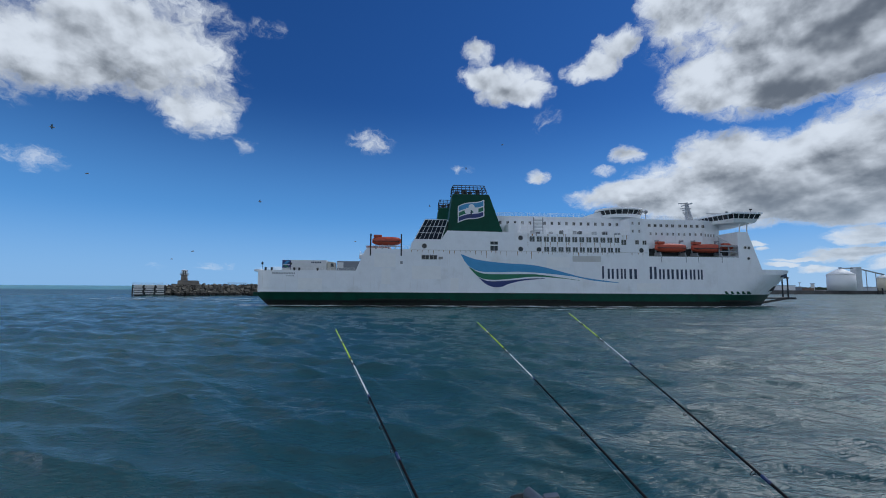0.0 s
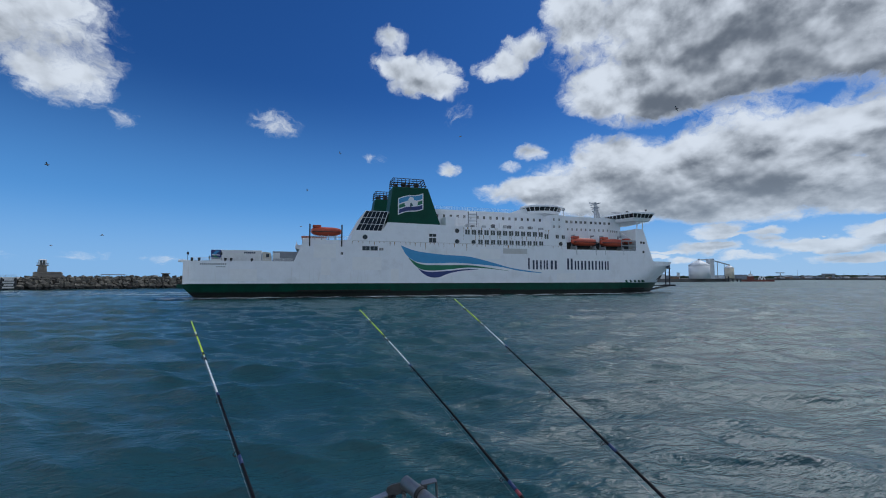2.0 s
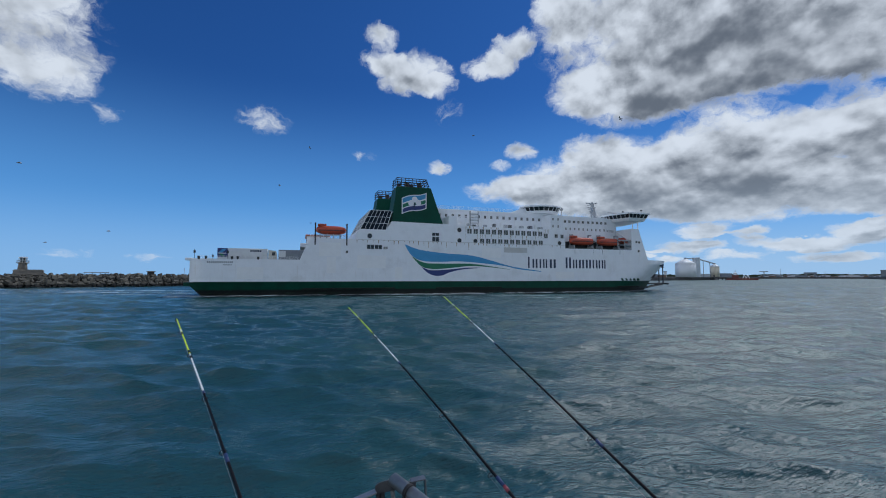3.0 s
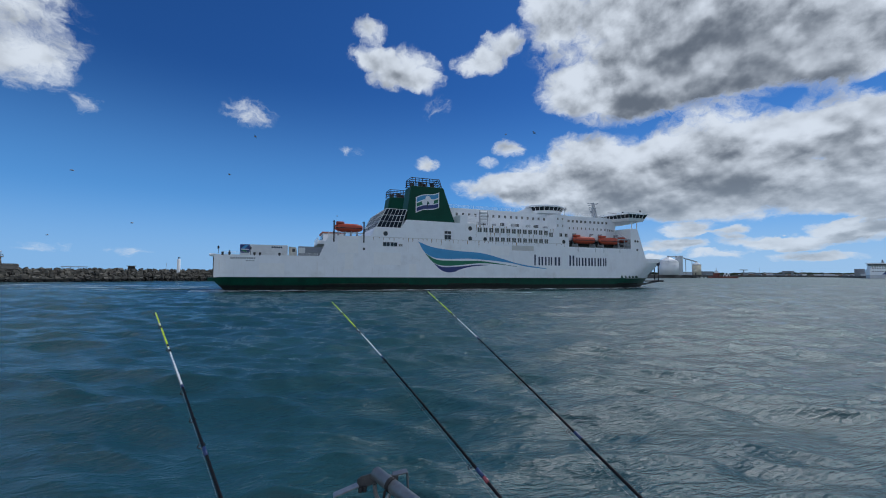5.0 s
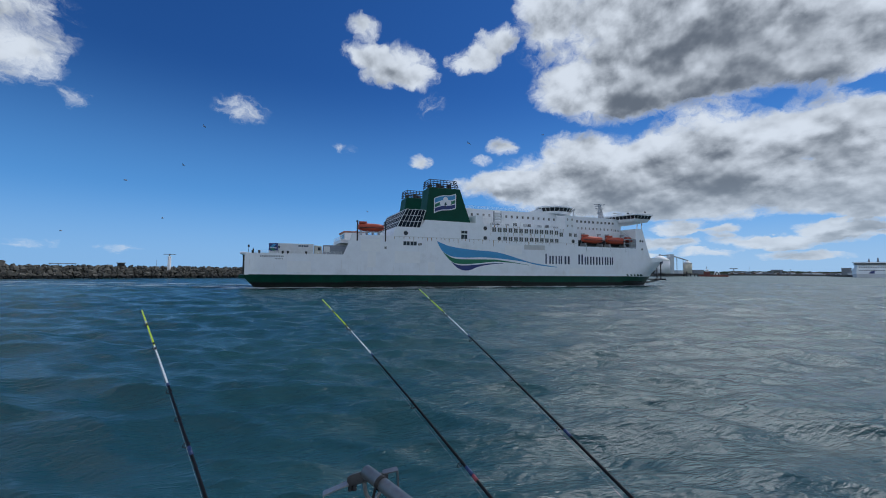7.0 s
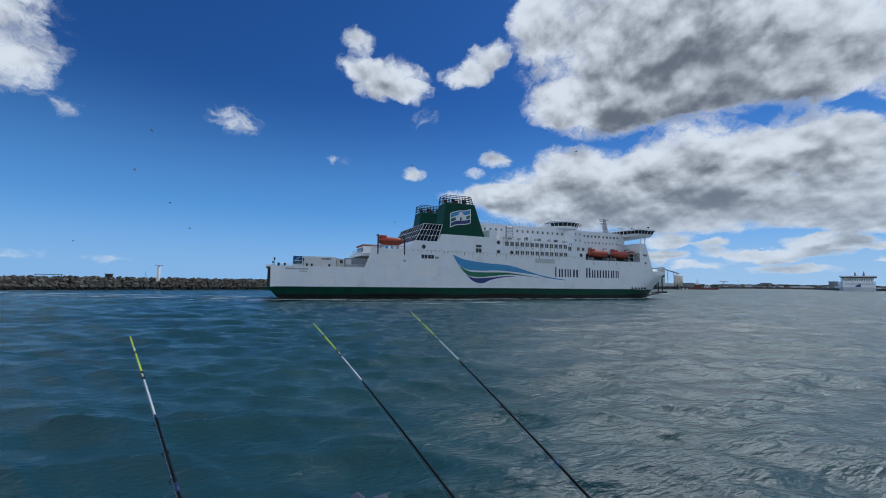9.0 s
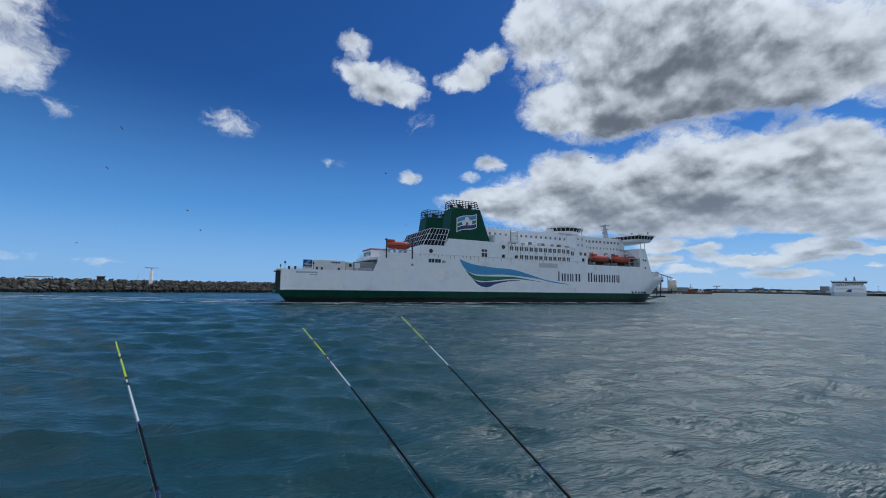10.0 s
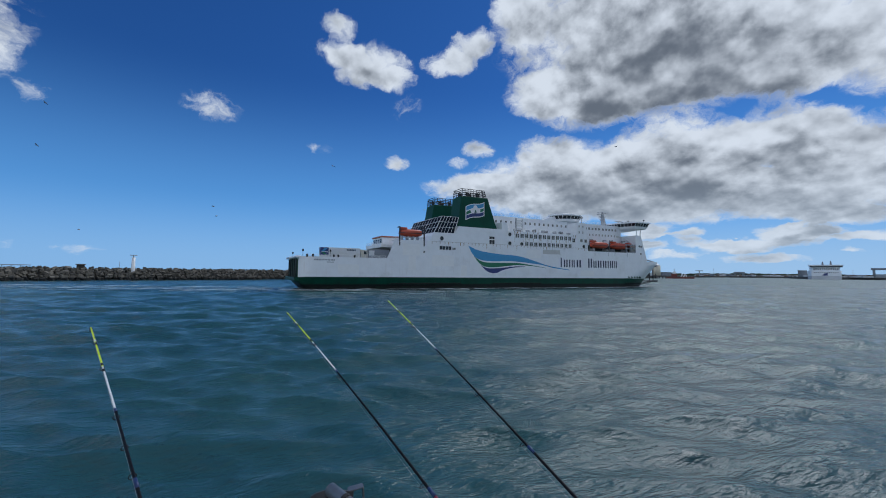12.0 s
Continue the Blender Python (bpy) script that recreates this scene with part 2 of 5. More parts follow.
def water_material():
    m = bpy.data.materials.new("harbour_water")
    m.use_nodes = True
    tree = m.node_tree
    T = Tree(tree)
    b = tree.nodes["Principled BSDF"]
    coord = tree.nodes.new("ShaderNodeTexCoord").outputs["Object"]
    silt = T.noise(coord, 0.02, 3.0)
    col = T.mix(T.ramp(silt, 0.35, 0.65), (0.017, 0.068, 0.084), (0.028, 0.088, 0.088))
    # harbour side paler: the reflection of bright cloud, painted into the water colour
    sea = T.split(coord)
    seam = T.math("ADD", T.math("MULTIPLY", sea[0], 0.754), T.math("MULTIPLY", sea[1], -0.657))
    seam = T.math("ADD", seam, T.math("MULTIPLY", T.noise(coord, 0.05, 4.0), 16.0))
    col = T.mix(T.ramp(seam, 2.0, 34.0, 0.0, 0.5), col, (0.046, 0.108, 0.099))
    # shallows towards the open sea, the sunlight on them painted in as paler turquoise
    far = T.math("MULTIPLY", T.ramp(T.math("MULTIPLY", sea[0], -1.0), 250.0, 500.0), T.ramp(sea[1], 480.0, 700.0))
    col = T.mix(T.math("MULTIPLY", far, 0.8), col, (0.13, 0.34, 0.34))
    # thin trails and specks of foam
    lines = T.noise(T.vec("MULTIPLY", coord, (0.55, 1.0, 1.0)), 0.55, 8.0, 0.72, 1.6)
    where = T.noise(coord, 0.06, 3.0)
    foam = T.math("MULTIPLY", T.ramp(lines, 0.66, 0.76), T.ramp(where, 0.54, 0.70, 0.0, 0.16))
    col = T.mix(foam, col, (0.42, 0.47, 0.46))
    T.put(b.inputs["Base Color"], col)
    b.inputs["IOR"].default_value = 1.36
    # unresolved ripples far off widen the gloss
    T.put(b.inputs["Roughness"], T.ramp(T.vec("LENGTH", coord), 30.0, 600.0, 0.17, 0.34))
    big = T.noise(T.vec("MULTIPLY", coord, (0.5, 1.3, 1.0)), 1.2, 4.0, 0.55, 0.2)
    small = T.noise(T.vec("MULTIPLY", coord, (0.45, 1.35, 1.0)), 4.2, 4.0, 0.55, 0.1)
    h = T.math("ADD", T.math("MULTIPLY", big, 0.17), T.math("MULTIPLY", small, 0.125))
    T.put(b.inputs["Normal"], T.bump(h, 1.0, 0.9))
    return m


def glass_material(name, color, rough=0.08):
    m = material(name, color, rough, 0.0, 1.0, 0.3)
    m.node_tree.nodes["Principled BSDF"].inputs["IOR"].default_value = 1.5
    return m


def foam_material():
    """White water, broken into threads; between them it is clear."""
    m = bpy.data.materials.new("foam")
    m.use_nodes = True
    tree = m.node_tree
    T = Tree(tree)
    b = tree.nodes["Principled BSDF"]
    coord = tree.nodes.new("ShaderNodeTexCoord").outputs["Object"]
    n = T.noise(T.vec("MULTIPLY", coord, (0.16, 0.8, 1.0)), 1.0, 7.0, 0.7, 0.8)
    b.inputs["Base Color"].default_value = (0.72, 0.77, 0.78, 1)
    b.inputs["Roughness"].default_value = 0.7
    T.put(b.inputs["Alpha"], T.ramp(n, 0.42, 0.58, 0.0, 0.9))
    return m


WATER = water_material()
FOAM = foam_material()
RUST = (0.30, 0.17, 0.08)
HULL_WHITE = material("hull_white", (0.84, 0.86, 0.88), 0.42, 0, 0.35, 0.035, 0.006, (0.60, 0.60, 0.58), 0.45, (0.52, 0.45, 0.36), 0.32)
HOUSE_WHITE = material("house_white", (0.84, 0.86, 0.88), 0.45, 0, 0.5, 0.04, 0.006, (0.62, 0.62, 0.60), 0.4, RUST, 0.18)
HULL_GREEN = material("hull_green", (0.003, 0.060, 0.036), 0.45, 0, 0.4, 0.2, 0.006, (0.008, 0.040, 0.028), 0.7, (0.02, 0.025, 0.02), 0.5, 0, (2.15, (0.010, 0.013, 0.012)))
HULL_GREEN.node_tree.nodes["Principled BSDF"].inputs["Specular IOR Level"].default_value = 0.2
FUNNEL_GREEN = material("funnel_green", (0.003, 0.062, 0.038), 0.5, 0, 0.4, 0.12, 0.004, (0.006, 0.045, 0.032), 0.4)
FUNNEL_GREEN.node_tree.nodes["Principled BSDF"].inputs["Specular IOR Level"].default_value = 0.2
BOTTOM = material("weed_black", (0.018, 0.022, 0.018), 0.6, 0, 1.0, 0.4, 0.02, (0.02, 0.05, 0.03), 0.7)
BOTTOM.node_tree.nodes["Principled BSDF"].inputs["Specular IOR Level"].default_value = 0.2
ORANGE = material("lifeboat_orange", (0.46, 0.068, 0.030), 0.4, 0, 1.5, 0.1, 0.003, (0.35, 0.08, 0.04), 0.5)
STEEL_DARK = material("dark_steel", (0.035, 0.037, 0.04), 0.55, 0.2, 2.0, 0.3, 0.004)
STEEL_GREY = material("grey_paint", (0.33, 0.35, 0.37), 0.5, 0.0, 1.0, 0.12, 0.004, RUST, 0.3)
GLASS_DARK = glass_material("window_glass", (0.020, 0.026, 0.032))
# grey-green base colour carries the sky's reflection in these panes
CABIN_GLASS = glass_material("sky_reflection_glass", (0.085, 0.100, 0.098), 0.15)
SCREEN_GLASS = glass_material("screen_glass", (0.014, 0.022, 0.034), 0.25)
SCREEN_GLASS.node_tree.nodes["Principled BSDF"].inputs["IOR"].default_value = 1.18
SKY_BLUE = material("livery_sky_blue", (0.055, 0.30, 0.56), 0.4, 0, 0.4, 0.05)
LEAF_GREEN = material("livery_green", (0.012, 0.165, 0.085), 0.4, 0, 0.4, 0.06)
NAVY = material("livery_navy", (0.022, 0.040, 0.17), 0.4, 0, 0.4, 0.06)
LETTER = material("letter_navy", (0.022, 0.042, 0.085), 0.45, 0, 0.8, 0.1)
CREAM = material("livery_white", (0.80, 0.81, 0.82), 0.4, 0, 0.6, 0.03)
PATCH = material("repair_grey", (0.55, 0.55, 0.53), 0.5, 0, 0.6, 0.06, 0, RUST, 0.2)
REPAINT = material("repaint_white", (0.86, 0.865, 0.86), 0.4, 0, 0.6, 0.03)
RUST_MAT = material("rust_run", (0.34, 0.22, 0.11), 0.8, 0, 3.0, 0.3)
DECK = material("deck_green", (0.10, 0.14, 0.12), 0.7, 0, 0.6, 0.2, 0.01, RUST, 0.4)
TRAILER_WHITE = material("trailer_white", (0.72, 0.73, 0.73), 0.45, 0, 0.8, 0.05, 0.002, (0.5, 0.5, 0.46), 0.4)
TRAILER_GREY = material("trailer_grey", (0.24, 0.26, 0.29), 0.5, 0, 0.8, 0.1, 0.002)
CAB_BEIGE = material("cab_beige", (0.56, 0.53, 0.45), 0.45, 0, 1.0, 0.1)
ROCK = material("breakwater_rock", (0.100, 0.093, 0.076), 0.92, 0, 0.5, 0.35, 0.06, (0.035, 0.034, 0.026), 0.8, None, 0, 0.75, (1.7, (0.010, 0.011, 0.010)))
CORE = material("breakwater_core", (0.060, 0.053, 0.045), 0.95, 0, 0.3, 0.4, 0.1, None, 0, None, 0, 0, (1.1, (0.012, 0.013, 0.011)))
MASONRY = material("lighthouse_stone", (0.26, 0.23, 0.19), 0.85, 0, 0.6, 0.2, 0.02, (0.14, 0.12, 0.10), 0.5)
PANEL_WHITE = material("pier_head_white", (0.66, 0.66, 0.64), 0.7, 0, 0.5, 0.12, 0.01, (0.35, 0.33, 0.28), 0.6)
QUAY = material("quay_concrete", (0.11, 0.105, 0.10), 0.9, 0, 0.1, 0.3, 0.05, (0.05, 0.05, 0.045), 0.6)
SHED_PALE = material("shed_pale", (0.58, 0.60, 0.62), 0.6, 0, 0.1, 0.12)
SHED_GREY = material("shed_grey", (0.20, 0.22, 0.25), 0.7, 0, 0.1, 0.2)
SHED_BROWN = material("shed_brown", (0.22, 0.14, 0.10), 0.7, 0, 0.1, 0.2)
TANK_WHITE = material("tank_white", (0.74, 0.75, 0.75), 0.5, 0, 0.08, 0.04, 0, (0.60, 0.60, 0.58), 0.3)
CREAM_PAINT = material("tank_cream", (0.66, 0.60, 0.47), 0.6, 0, 0.08, 0.06)
SHIP_RED = material("ship_red", (0.17, 0.045, 0.035), 0.6, 0, 0.3, 0.2, 0, RUST, 0.4)
FOLIAGE = material("far_trees", (0.045, 0.065, 0.035), 0.95, 0, 0.1, 0.4, 0.2)
CONCRETE = material("jetty_concrete", (0.30, 0.29, 0.27), 0.9, 0, 1.0, 0.2, 0.01, (0.18, 0.17, 0.15), 0.5)
GALVANISED = material("galvanised_steel", (0.30, 0.31, 0.31), 0.40, 0.75, 4.0, 0.25, 0.001, (0.10, 0.105, 0.11), 0.6)
ROD_BLACK = material("rod_carbon", (0.010, 0.011, 0.014), 0.5, 0, 8.0, 0.2)
ROD_BLACK.node_tree.nodes["Principled BSDF"].inputs["Specular IOR Level"].default_value = 0.06
ROD_WHITE = material("rod_white", (0.72, 0.74, 0.74), 0.35, 0, 8.0, 0.05)
ROD_YELLOW = material("rod_yellow", (0.60, 0.78, 0.03), 0.4, 0, 8.0, 0.05)
ROD_BLUE = material("rod_blue", (0.008, 0.03, 0.11), 0.5, 0.0, 8.0, 0.1)
ROD_RED = material("rod_red", (0.22, 0.035, 0.05), 0.35, 0, 8.0, 0.1)
RUBBER = material("black_tape", (0.010, 0.010, 0.011), 0.7, 0, 10.0, 0.2)
GULL_WHITE = material("gull_feather", (0.30, 0.30, 0.31), 0.8, 0, 5.0, 0.2)


# ======== mesh helpers ========
def mesh_of(name, bm, mat, smooth=False):
    bmesh.ops.recalc_face_normals(bm, faces=bm.faces[:])
    me = bpy.data.meshes.new(name)
    bm.to_mesh(me)
    bm.free()
    me.materials.append(mat)
    if smooth:
        me.polygons.foreach_set("use_smooth", [True] * len(me.polygons))
    return me


def part(name, bm, mat, parent, label="", smooth=False):
    ob = new(name, mesh_of(name, bm, mat, smooth))
    ob.parent = parent
    if label:
        ob["label"] = label
    return ob


def thing(name, label, category, m=None, group="", kind=""):
    ob = tagged(new(name), label, category, group, kind)
    if m is not None:
        ob.matrix_world = m
    return ob


def box(bm, x0, x1, y0, y1, z0, z1, bevel=0.0):
    vs = [bm.verts.new(p) for p in ((x0, y0, z0), (x1, y0, z0), (x1, y1, z0), (x0, y1, z0), (x0, y0, z1), (x1, y0, z1), (x1, y1, z1), (x0, y1, z1))]
    fs = [bm.faces.new([vs[i] for i in f]) for f in ((0, 3, 2, 1), (4, 5, 6, 7), (0, 1, 5, 4), (1, 2, 6, 5), (2, 3, 7, 6), (3, 0, 4, 7))]
    if bevel:
        bmesh.ops.bevel(bm, geom=list({e for f in fs for e in f.edges}), offset=bevel, segments=2, affect="EDGES", profile=0.5)
    return bm


def prism(bm, outline, y0, y1):
    """An outline in x and z, drawn out from y0 to y1."""
    a = [bm.verts.new((x, y0, z)) for x, z in outline]
    b = [bm.verts.new((x, y1, z)) for x, z in outline]
    n = len(a)
    bm.faces.new(a)
    bm.faces.new(b[::-1])
    for i in range(n):
        bm.faces.new((a[i], b[i], b[(i + 1) % n], a[(i + 1) % n]))
    return bm


def slab(bm, outline, z0, z1):
    """An outline in x and y, drawn up from z0 to z1."""
    a = [bm.verts.new((x, y, z0)) for x, y in outline]
    b = [bm.verts.new((x, y, z1)) for x, y in outline]
    n = len(a)
    bm.faces.new(a[::-1])
    bm.faces.new(b)
    for i in range(n):
        bm.faces.new((a[i], a[(i + 1) % n], b[(i + 1) % n], b[i]))
    return bm


def tube(bm, p0, p1, r0, r1=None, seg=10):
    p0, p1 = Vector(p0), Vector(p1)
    r1 = r0 if r1 is None else r1
    q = (p1 - p0).to_track_quat("Z", "Y")
    rings = []
    for p, r in ((p0, r0), (p1, r1)):
        rings.append([bm.verts.new(p + q @ Vector((r * math.cos(2 * math.pi * i / seg), r * math.sin(2 * math.pi * i / seg), 0))) for i in range(seg)])
    for i in range(seg):
        j = (i + 1) % seg
        bm.faces.new((rings[0][i], rings[0][j], rings[1][j], rings[1][i]))
    bm.faces.new(rings[0][::-1])
    bm.faces.new(rings[1])
    return bm


def lathe(bm, profile, seg=32, at=(0, 0, 0), squash=1.0):
    """Radius and height pairs turned about z."""
    rings = []
    for r, z in profile:
        rings.append([bm.verts.new((at[0] + r * math.cos(2 * math.pi * i / seg), at[1] + squash * r * math.sin(2 * math.pi * i / seg), at[2] + z)) for i in range(seg)])
    for a, b in zip(rings, rings[1:]):
        for i in range(seg):
            j = (i + 1) % seg
            bm.faces.new((a[i], a[j], b[j], b[i]))
    bm.faces.new(rings[0][::-1])
    bm.faces.new(rings[-1])
    return bm


def B():
    return bmesh.new()


# ======== water: one sheet to the horizon, finest where it lies near the jetty ========
def wave_height(x, y, spacing):
    rng = np.random.default_rng(7)
    z = np.zeros_like(x)
    dx, dy = np.zeros_like(x), np.zeros_like(x)
    for k in range(90):
        lam = 0.5 * (24.0 / 0.5) ** ((k + rng.random()) / 90)
        heading = radians(-104 + rng.normal(0, 24))
        amp = 0.0098 * lam * (0.5 + 1.0 * rng.random()) / (1 + (lam / 8.5) ** 2.2)
        kx, ky = 2 * math.pi / lam * math.cos(heading), 2 * math.pi / lam * math.sin(heading)
        phase = rng.random() * 2 * math.pi
        fade = np.clip(lam / (2.6 * spacing) - 0.6, 0, 1)
        a = amp * fade
        w = kx * x + ky * y + phase
        z += a * np.cos(w)
        dx -= 0.72 * a * math.cos(heading) * np.sin(w)
        dy -= 0.72 * a * math.sin(heading) * np.sin(w)
    return x + dx, y + dy, z


def make_water():
    front = np.radians(np.arange(8.0, 172.01, 0.30))
    back = np.radians(np.arange(176.0, 364.01, 6.0))
    ang = np.concatenate([front, back])
    radii = [2.0]
    while radii[-1] < 4600:
        radii.append(radii[-1] * (1.0075 if radii[-1] < 500 else 1.02) + 0.02)
    radii = np.array(radii)
    rr, aa = np.meshgrid(radii, ang, indexing="ij")
    x, y = rr * np.cos(aa), rr * np.sin(aa)
    step = np.maximum(rr * np.where(np.sin(aa) > 0.13, 0.0075, 0.1), 0.05)
    x, y, z = wave_height(x, y, step)
    z = z * np.clip((4000 - rr) / 2500, 0, 1)
    nr, na = rr.shape
    verts = np.stack([x, y, z], -1).reshape(-1, 3)
    i, j = np.meshgrid(np.arange(nr - 1), np.arange(na), indexing="ij")
    a = (i * na + j).ravel()
    b = (i * na + (j + 1) % na).ravel()
    quads = np.stack([a, a + na, b + na, b], -1)
    # close the middle under the jetty
    me = bpy.data.meshes.new("water")
    me.from_pydata([tuple(v) for v in verts.tolist()] + [(0.0, 0.0, 0.0)], [], [tuple(q) for q in quads.tolist()] + [(k, (k + 1) % na, nr * na) for k in range(na)])
    me.polygons.foreach_set("use_smooth", [True] * len(me.polygons))
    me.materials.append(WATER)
    me.update()
    return tagged(new("water", me), "choppy blue green harbour water with small wind waves", "water", kind="structure")


water = make_water()


# ======== the ferry: x from the stern, y from the near side, z from the water ========
BEAM = 28.0

# control points of the painted ribbons, in metres from the stern and from the water
BLUE_TOP = [(61.1, 16.5), (66.3, 14.8), (74.8, 13.8), (84.6, 13.2), (92.4, 11.5), (100.5, 9.5), (111.9, 8.0)]
BLUE_BOT = [(61.1, 16.5), (63.4, 13.0), (67.0, 11.2), (72.8, 10.9), (81.3, 11.1), (95.2, 10.0), (103.1, 8.6), (111.9, 7.8)]
GREEN_TOP = [(63.4, 12.7), (67.6, 10.6), (73.4, 10.3), (81.3, 10.4), (86.6, 10.2), (99.1, 8.6)]
GREEN_BOT = [(63.4, 12.7), (67.0, 9.3), (71.5, 8.5), (78.0, 9.0), (84.6, 9.6), (92.4, 9.2), (99.1, 8.5)]
NAVY_TOP = [(66.8, 9.2), (70.2, 8.1), (76.7, 8.4), (82.6, 9.0), (87.8, 9.1)]
NAVY_BOT = [(66.8, 9.2), (68.9, 7.3), (71.4, 6.3), (74.1, 6.4), (76.7, 7.4), (81.2, 8.4), (87.8, 9.0)]



def half_breadth(u, w):
    start, end = 136 + 2.2 * min(w, 11.0), 172.0 + 0.88 * w
    s = min(1.0, max(0.0, (u - start) / (end - start)))
    b = 14.0 * (1 - s ** 2.3)
    if u < 5:
        b -= 0.5 * (1 - u / 5) ** 2
    if w < 4.2 and u < 70:
        b -= 0.42 * (4.2 - w) * (1 - u / 70)
    return b


def hull_loft(bm, levels, stations=60, u_from=None):
    rings = []
    for w in levels:
        u0 = max(0.0, (3.4 - w) * 0.95) if u_from is None else u_from
        u1 = 172.0 + 0.88 * w
        us = [u0 + (u1 - u0) * (1 - (1 - i / stations) ** 1.35) for i in range(stations + 1)]
        near = [(u, 14 - half_breadth(u, w), w) for u in us]
        far = [(u, 14 + half_breadth(u, w), w) for u in us[-2::-1]]
        rings.append([bm.verts.new(p) for p in near + far])
    for a, b in zip(rings, rings[1:]):
        n = len(a)
        for i in range(n if u_from is None else n - 1):
            bm.faces.new((a[i], a[(i + 1) % n], b[(i + 1) % n], b[i]))
    return rings


def spline(points, n=40):
    """A smooth line through a few points."""
    p = [Vector(q) for q in points]
    p = [p[0] * 2 - p[1]] + p + [p[-1] * 2 - p[-2]]
    out = []
    m = len(points) - 1
    for k in range(n + 1):
        t = k / n * m
        i = min(int(t), m - 1)
        f = t - i
        a, b, c, d = p[i:i + 4]
        out.append(0.5 * ((2 * b) + (c - a) * f + (2 * a - 5 * b + 4 * c - d) * f * f + (3 * b - a - 3 * c + d) * f ** 3))
    return out


def ribbon(parent, name, top, bottom, mat, label, proud=0.03):
    bm = B()
    a, b = spline(top), spline(bottom)
    va = [bm.verts.new((q.x, -proud, q.y)) for q in a]
    vb = [bm.verts.new((q.x, -proud, q.y)) for q in b]
    for i in range(len(va) - 1):
        bm.faces.new((va[i], va[i + 1], vb[i + 1], vb[i]))
    return part(name, bm, mat, parent, label)


def window_meshes(w, h, frame_w=0.14, rim=PATCH, glass=GLASS_DARK):
    fb = B()
    for x0, x1, z0, z1 in ((-w / 2 - frame_w, w / 2 + frame_w, h / 2, h / 2 + frame_w), (-w / 2 - frame_w, w / 2 + frame_w, -h / 2 - frame_w, -h / 2),
                           (-w / 2 - frame_w, -w / 2, -h / 2, h / 2), (w / 2, w / 2 + frame_w, -h / 2, h / 2), (-0.05, 0.05, -h / 2, h / 2)):
        box(fb, x0, x1, -0.09, 0.02, z0, z1)
    pb = B()
    box(pb, -w / 2, w / 2, -0.03, 0.02, -h / 2, h / 2)
    return mesh_of("window", fb, rim), mesh_of("pane", pb, glass)


def porthole_meshes(r):
    fb, pb = B(), B()
    n = 20
    for k in range(n):
        a0, a1 = 2 * math.pi * k / n, 2 * math.pi * (k + 1) / n
        q = [((r + d) * math.cos(a), y, (r + d) * math.sin(a)) for d, y in ((0, -0.08), (0.14, -0.08), (0.14, 0.02)) for a in (a0, a1)]
        v = [fb.verts.new(p) for p in q]
        fb.faces.new((v[0], v[1], v[3], v[2]))
        fb.faces.new((v[2], v[3], v[5], v[4]))
    tube(pb, (0, 0.02, 0), (0, -0.03, 0), r, seg=n)
    return mesh_of("porthole", fb, PATCH), mesh_of("pane", pb, GLASS_DARK)


def set_window(parent, meshes, u, v, w, turn=0.0, name="window"):
    f = new(name, meshes[0])
    f.parent = parent
    f.matrix_local = pose(u, v, w, 0, 0, turn)
    p = new("pane", meshes[1])
    p.parent = f
    return f


def lifeboat(parent, u0, u1, v, w0, w1, name="lifeboat"):
    """A closed boat: hull, canopy with a raised helm, a dark belt, hooks."""
    length, width, height = u1 - u0, 3.0, w1 - w0
    bm = B()
    rings, n = [], 18
    for i in range(25):
        s = i / 24
        x = u0 + s * length
        full = (1 - abs(2 * s - 1) ** 3.2) ** 0.5 if 0 < s < 1 else 0.02
        keel = 0.24 * abs(2 * s - 1) ** 3
        ring = []
        for k in range(n):
            a = 2 * math.pi * k / n
            cy, cz = math.cos(a), math.sin(a)
            yy = v + width / 2 * full * math.copysign(abs(cy) ** 0.7, cy)
            mid = w0 + height * (0.46 + 0.1 * keel)
            zz = mid + (height * 0.46 * (0.86 + 0.14 * full) if cz > 0 else height * 0.46 * (1 - keel)) * math.copysign(abs(cz) ** 0.75, cz) * (0.45 + 0.55 * full)
            ring.append(bm.verts.new((x, yy, zz)))
        rings.append(ring)
    for a, b in zip(rings, rings[1:]):
        for k in range(n):
            bm.faces.new((a[k], a[(k + 1) % n], b[(k + 1) % n], b[k]))
    bm.faces.new(rings[0])
    bm.faces.new(rings[-1][::-1])
    boat = part(name, bm, ORANGE, parent, "orange closed lifeboat", True)
    bm = B()
    box(bm, u0 + 0.02 * length + 0.3, u0 + 0.02 * length + 2.8, v - 0.9, v + 0.8, w1 - 0.45, w1 + 0.35, 0.15)
    part("helm_house", bm, ORANGE, boat)
    bm = B()
    box(bm, u0 + 0.4, u1 - 0.4, v - width / 2 - 0.05, v + width / 2 + 0.05, w0 + 0.40 * height, w0 + 0.46 * height, 0.02)
    part("belt", bm, STEEL_DARK, boat)
    return boat


def davit(parent, u, v, w0, w1):
    bm = B()
    box(bm, u - 0.2, u + 0.2, v - 0.25, v + 0.25, w0, w1, 0.05)
    box(bm, u - 0.15, u + 0.15, v - 0.2, v + 2.2, w1 - 0.35, w1, 0.05)
    return part("davit", bm, STEEL_DARK, parent)


